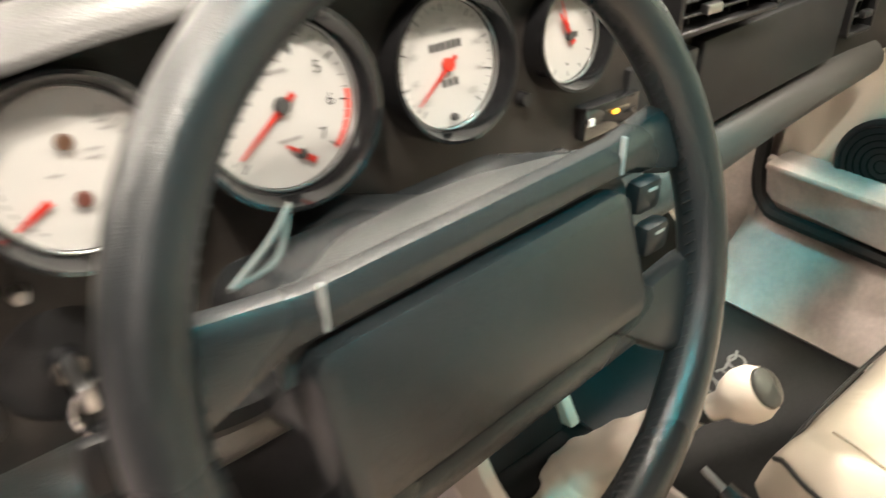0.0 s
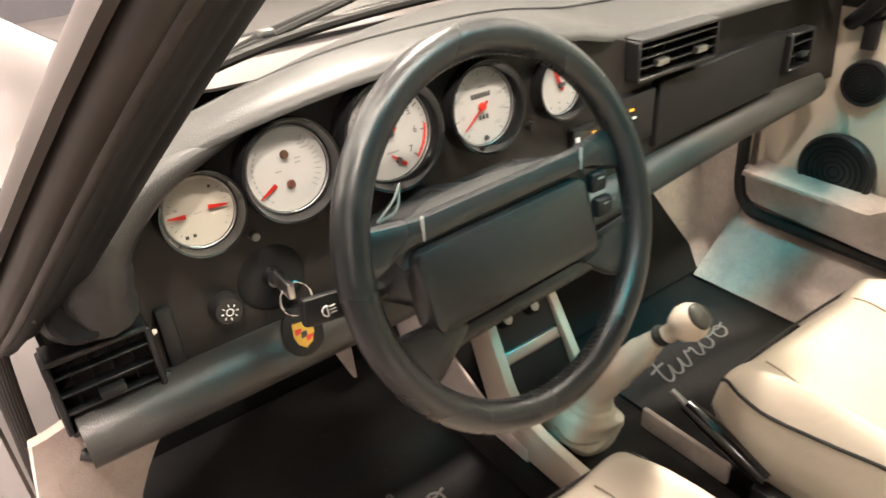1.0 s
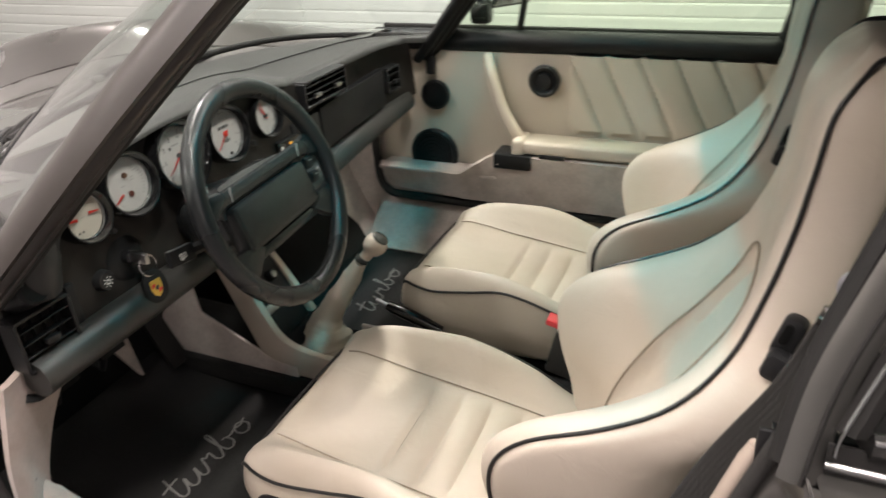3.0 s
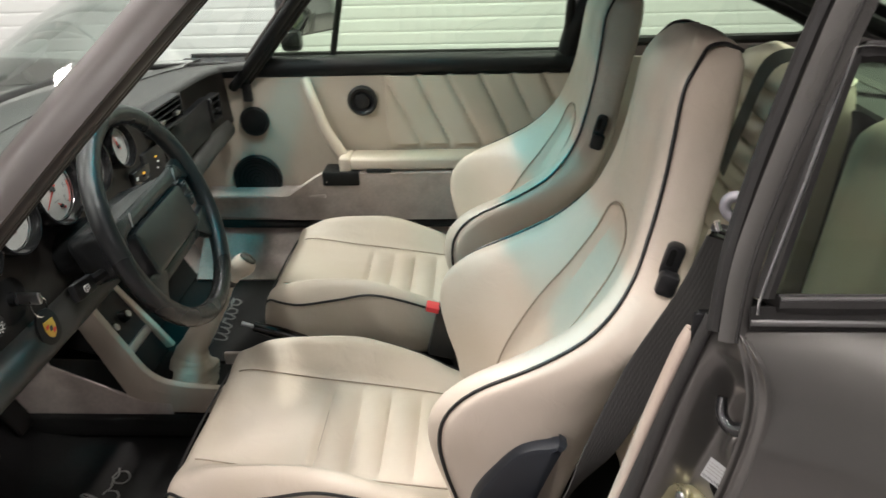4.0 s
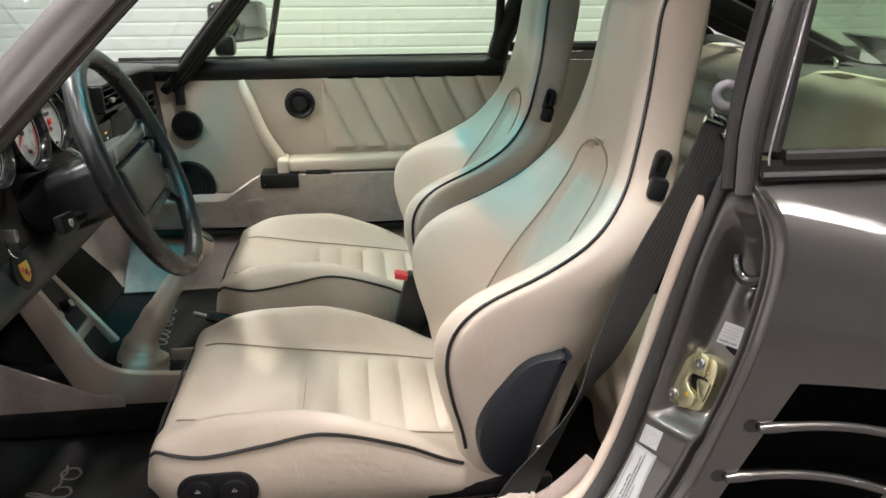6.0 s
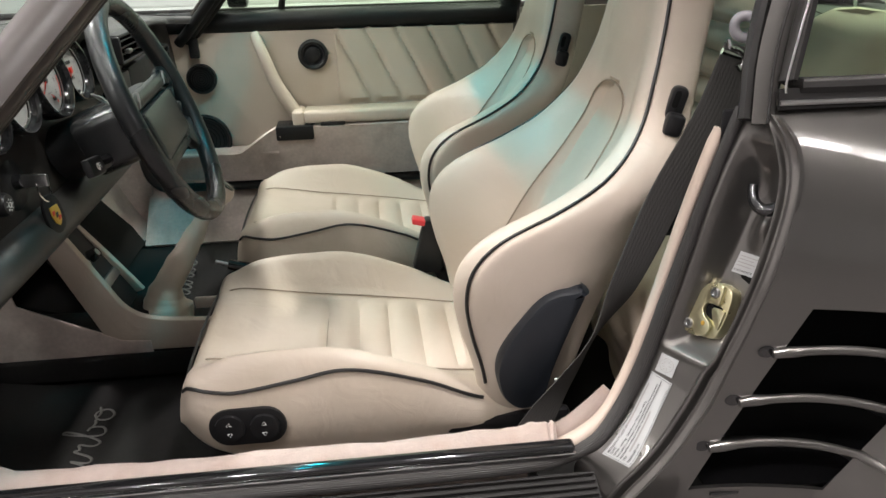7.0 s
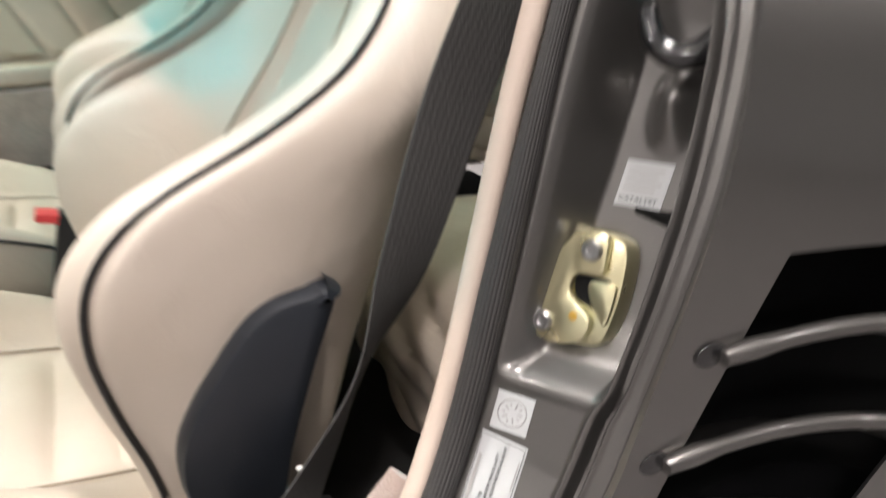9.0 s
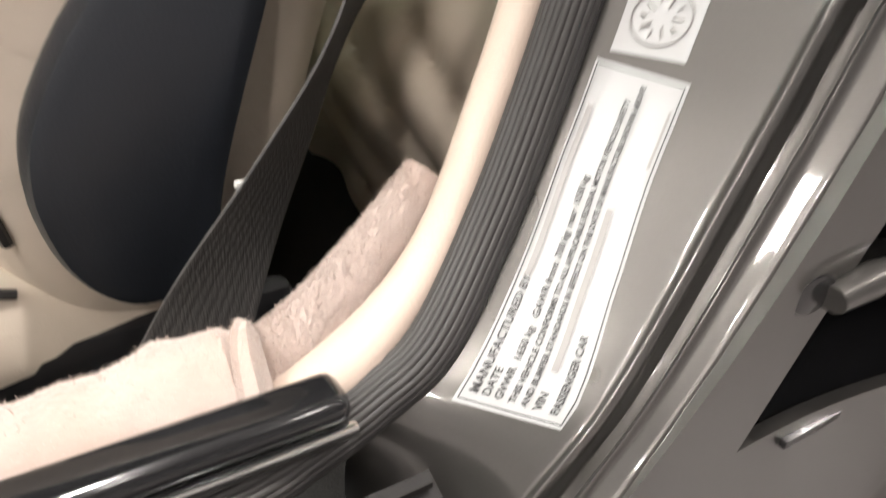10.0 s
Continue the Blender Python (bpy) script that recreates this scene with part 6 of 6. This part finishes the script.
part("webbing", sheet(lambda u, v: over[round(u * (len(over) - 1))] + Vector((0.050 * v, 0.004, 0.012 * v)), len(over) - 1, 2, 0.002), M_BELT, rb)

light_edge = lut([(-1.02, 0.80), (-0.85, 0.825), (-0.70, 0.868), (-0.667, 0.884), (-0.60, 0.918), (-0.45, 0.984), (-0.36, 1.018)])
for sx in (-1, 1):
    ct = thing("pillar_lining", (sx * 0.6, -0.85, 0.82), "black cloth lining of the rear roof pillar", "trim", "rear pillar linings")

    def lining(u, v):
        y = -0.36 - 0.66 * u
        z = light_edge(y)
        low = Vector((-qx(z) - 0.006, y, z))
        high = Vector((rail_x(y) * 0.74, y, rail_z(y) - 0.004))
        p = low.lerp(high, v) + Vector((0.02, 0, 0.012)) * math.sin(math.pi * v)
        return Vector((sx * p.x, p.y, p.z))
    part("lining", sheet(lining, 16, 8, 0.006), M_HEAD, ct)
rh = thing("release_handle", (0.40, -0.88, 0.79), "slim chrome handle on the dark rear shelf", "handle")
part("bar", tube(spline([(0.35, -0.86, 0.800), (0.37, -0.87, 0.818), (0.45, -0.90, 0.818), (0.50, -0.915, 0.800)], 5), 0.006, 8), M_CHROME, rh)

# ---- wiper ----
wip = thing("windscreen_wiper", (-0.4, 1.2, 0.8), "black wiper with chrome arm on the cowl", "wiper")
part("arm", tube(spline([(-0.42, 1.20, 0.80), (-0.30, 1.20, 0.845), (-0.10, 1.19, 0.885)], 6), 0.005, 6), M_RUBBER, wip)
part("blade", tube([(-0.38, 1.16, 0.835), (-0.10, 1.18, 0.888), (0.12, 1.175, 0.89)], 0.005, 6), M_RUBBER, wip)
for k in range(3):
    part("clip", box((-0.30 + 0.14 * k, 1.168 + 0.006 * k, 0.856 + 0.022 * k), (0.020, 0.014, 0.010), 0.002), M_STEEL, wip)
part("spindle", lathe([(0.0, 0.02), (0.012, 0.018), (0.015, 0.0)], frame_to((-0.42, 1.21, 0.79), (0, 0.2, 1)), 12), M_CHROME, wip)

# ---- labels on the jamb ----
FC = on_jamb(0.4225, 0.0140, -0.016, 0.823, 0.735, 0.08)
cl = label_plate("certificate_label", FC, 0.037, 0.127, "silver certification label with fine black print")


def print_line(text, col, start, size, f, parent, mat=M_INK, across=False):
    m = pose(start, col, 0.0012) if across else pose(col, start, 0.0012, 0, 0, 90)
    part("print", laid(words(text, m, size, 0.0, thin=0.00011), f), mat, parent, smooth=False)


def print_bar(x0, x1, y0, y1, f, parent, mat=M_INKGREY):
    part("print_bar", laid(sheet(lambda u, v: Vector((x0 + (x1 - x0) * u, y0 + (y1 - y0) * v, 0.0012)), 2, 14), f), mat, parent, smooth=False)


for text, col, size in (("MANUFACTURED BY", -0.0125, 0.0042), ("DATE", -0.0085, 0.0038), ("GVWR  1650 kg   GAWR front  700 kg  rear  1050 kg", -0.0045, 0.0036),
                        ("THIS VEHICLE CONFORMS TO ALL APPLICABLE FEDERAL MOTOR VEHICLE SAFETY", -0.0002, 0.0030), ("AND BUMPER STANDARDS IN EFFECT ON THE DATE OF MANUFACTURE SHOWN ABOVE", 0.0038, 0.0029),
                        ("VIN", 0.0085, 0.0038), ("PASSENGER CAR", 0.0140, 0.0036)):
    print_line(text, col, -0.059, size, FC, cl)
print_bar(-0.0152, -0.0130, -0.020, 0.046, FC, cl)
print_bar(0.0060, 0.0084, -0.046, 0.012, FC, cl)
print_bar(0.0150, 0.0160, 0.030, 0.052, FC, cl)
for x0, x1, y0, y1 in ((-0.0175, -0.0170, -0.062, 0.062), (0.0170, 0.0175, -0.062, 0.062), (-0.0175, 0.0175, -0.062, -0.0615), (-0.0175, 0.0175, 0.0615, 0.062)):
    print_bar(x0, x1, y0, y1, FC, cl, M_INK)
FA = on_jamb(0.4915, 0.0128, 0.0, 0.77, 0.70)
al = label_plate("round_seal_label", FA, 0.030, 0.032, "small silver label printed with a round seal")
part("seal_ring", laid(tube([Vector((0.0115 * math.cos(2 * math.pi * i / 24), 0.0115 * math.sin(2 * math.pi * i / 24), 0.0004)) for i in range(24)], 0.0004, 4, True), FA), M_INKGREY, al)
for i in range(10):
    a = 2 * math.pi * i / 10
    part("seal_mark", laid(tube([Vector((q * math.cos(a), q * math.sin(a), 0.0004)) for q in (0.004 + 0.002 * (i % 2), 0.0085)], 0.0005, 4), FA), M_INKGREY, al)
FQ = on_jamb(0.6265, 0.0290, 0.0, 0.86, 1.05)
ql = label_plate("catalyst_label", FQ, 0.022, 0.030, "small silver label with lines of print")
print_line("CATALYST", -0.0115, -0.0095, 0.0038, FQ, ql, across=True)
for i in range(4):
    print_bar(-0.009, 0.008 - 0.002 * (i % 2), 0.0095 - 0.0045 * i, 0.0105 - 0.0045 * i, FQ, ql)

# ---- small things by the driver's footwell and the cowl ----
wip2 = thing("windscreen_wiper", (-0.52, 1.12, 0.80), "black and steel wiper parked at the windscreen corner", "wiper")
part("arm", tube(spline([(-0.50, 1.150, 0.800), (-0.54, 1.100, 0.815), (-0.585, 1.045, 0.815), (-0.625, 0.985, 0.808)], 6), 0.0045, 8, flat=0.7), M_STEEL, wip2)
part("blade", tube(spline([(-0.36, 1.180, 0.846), (-0.46, 1.125, 0.838), (-0.56, 1.045, 0.822), (-0.645, 0.945, 0.806)], 6), 0.0055, 8, flat=0.6), M_RUBBER, wip2)
for q in (0.25, 0.5, 0.75):
    part("clip", box(Vector((-0.36, 1.180, 0.852)).lerp(Vector((-0.645, 0.955, 0.814)), q), (0.022, 0.016, 0.009), 0.002, 2, pose(0, 0, 0, 0, 0, 38)), M_STEEL, wip2)
part("spindle", lathe([(0.0, 0.022), (0.010, 0.020), (0.014, 0.0)], frame_to((-0.50, 1.150, 0.788), (0, 0.2, 1)), 16), M_CHROME, wip2)
hp = thing("hood_release", (-0.66, 0.89, 0.60), "black plastic hood release handle under the dash", "handle")
part("pull", tube(spline([(-0.668, 0.885, 0.586), (-0.652, 0.878, 0.580), (-0.632, 0.880, 0.586), (-0.618, 0.888, 0.598)], 5), 0.0075, 10, flat=0.8), M_PLASTIC, hp)
part("bracket", box((-0.640, 0.895, 0.600), (0.050, 0.016, 0.018), 0.004), M_PLASTIC, hp)
for x, y, z in ((-0.6855, 0.900, 0.548), (-0.693, 0.902, 0.452)):
    st_ = thing("trim_stud", (x, y, z), "small dark stud in the fleece panel", "stud", "fleece studs")
    part("head", lathe([(0.0, 0.004), (0.004, 0.003), (0.0055, 0.0)], frame_to((x, y, z), (0, -1, 0.05)), 12), M_PLASTIC, st_)
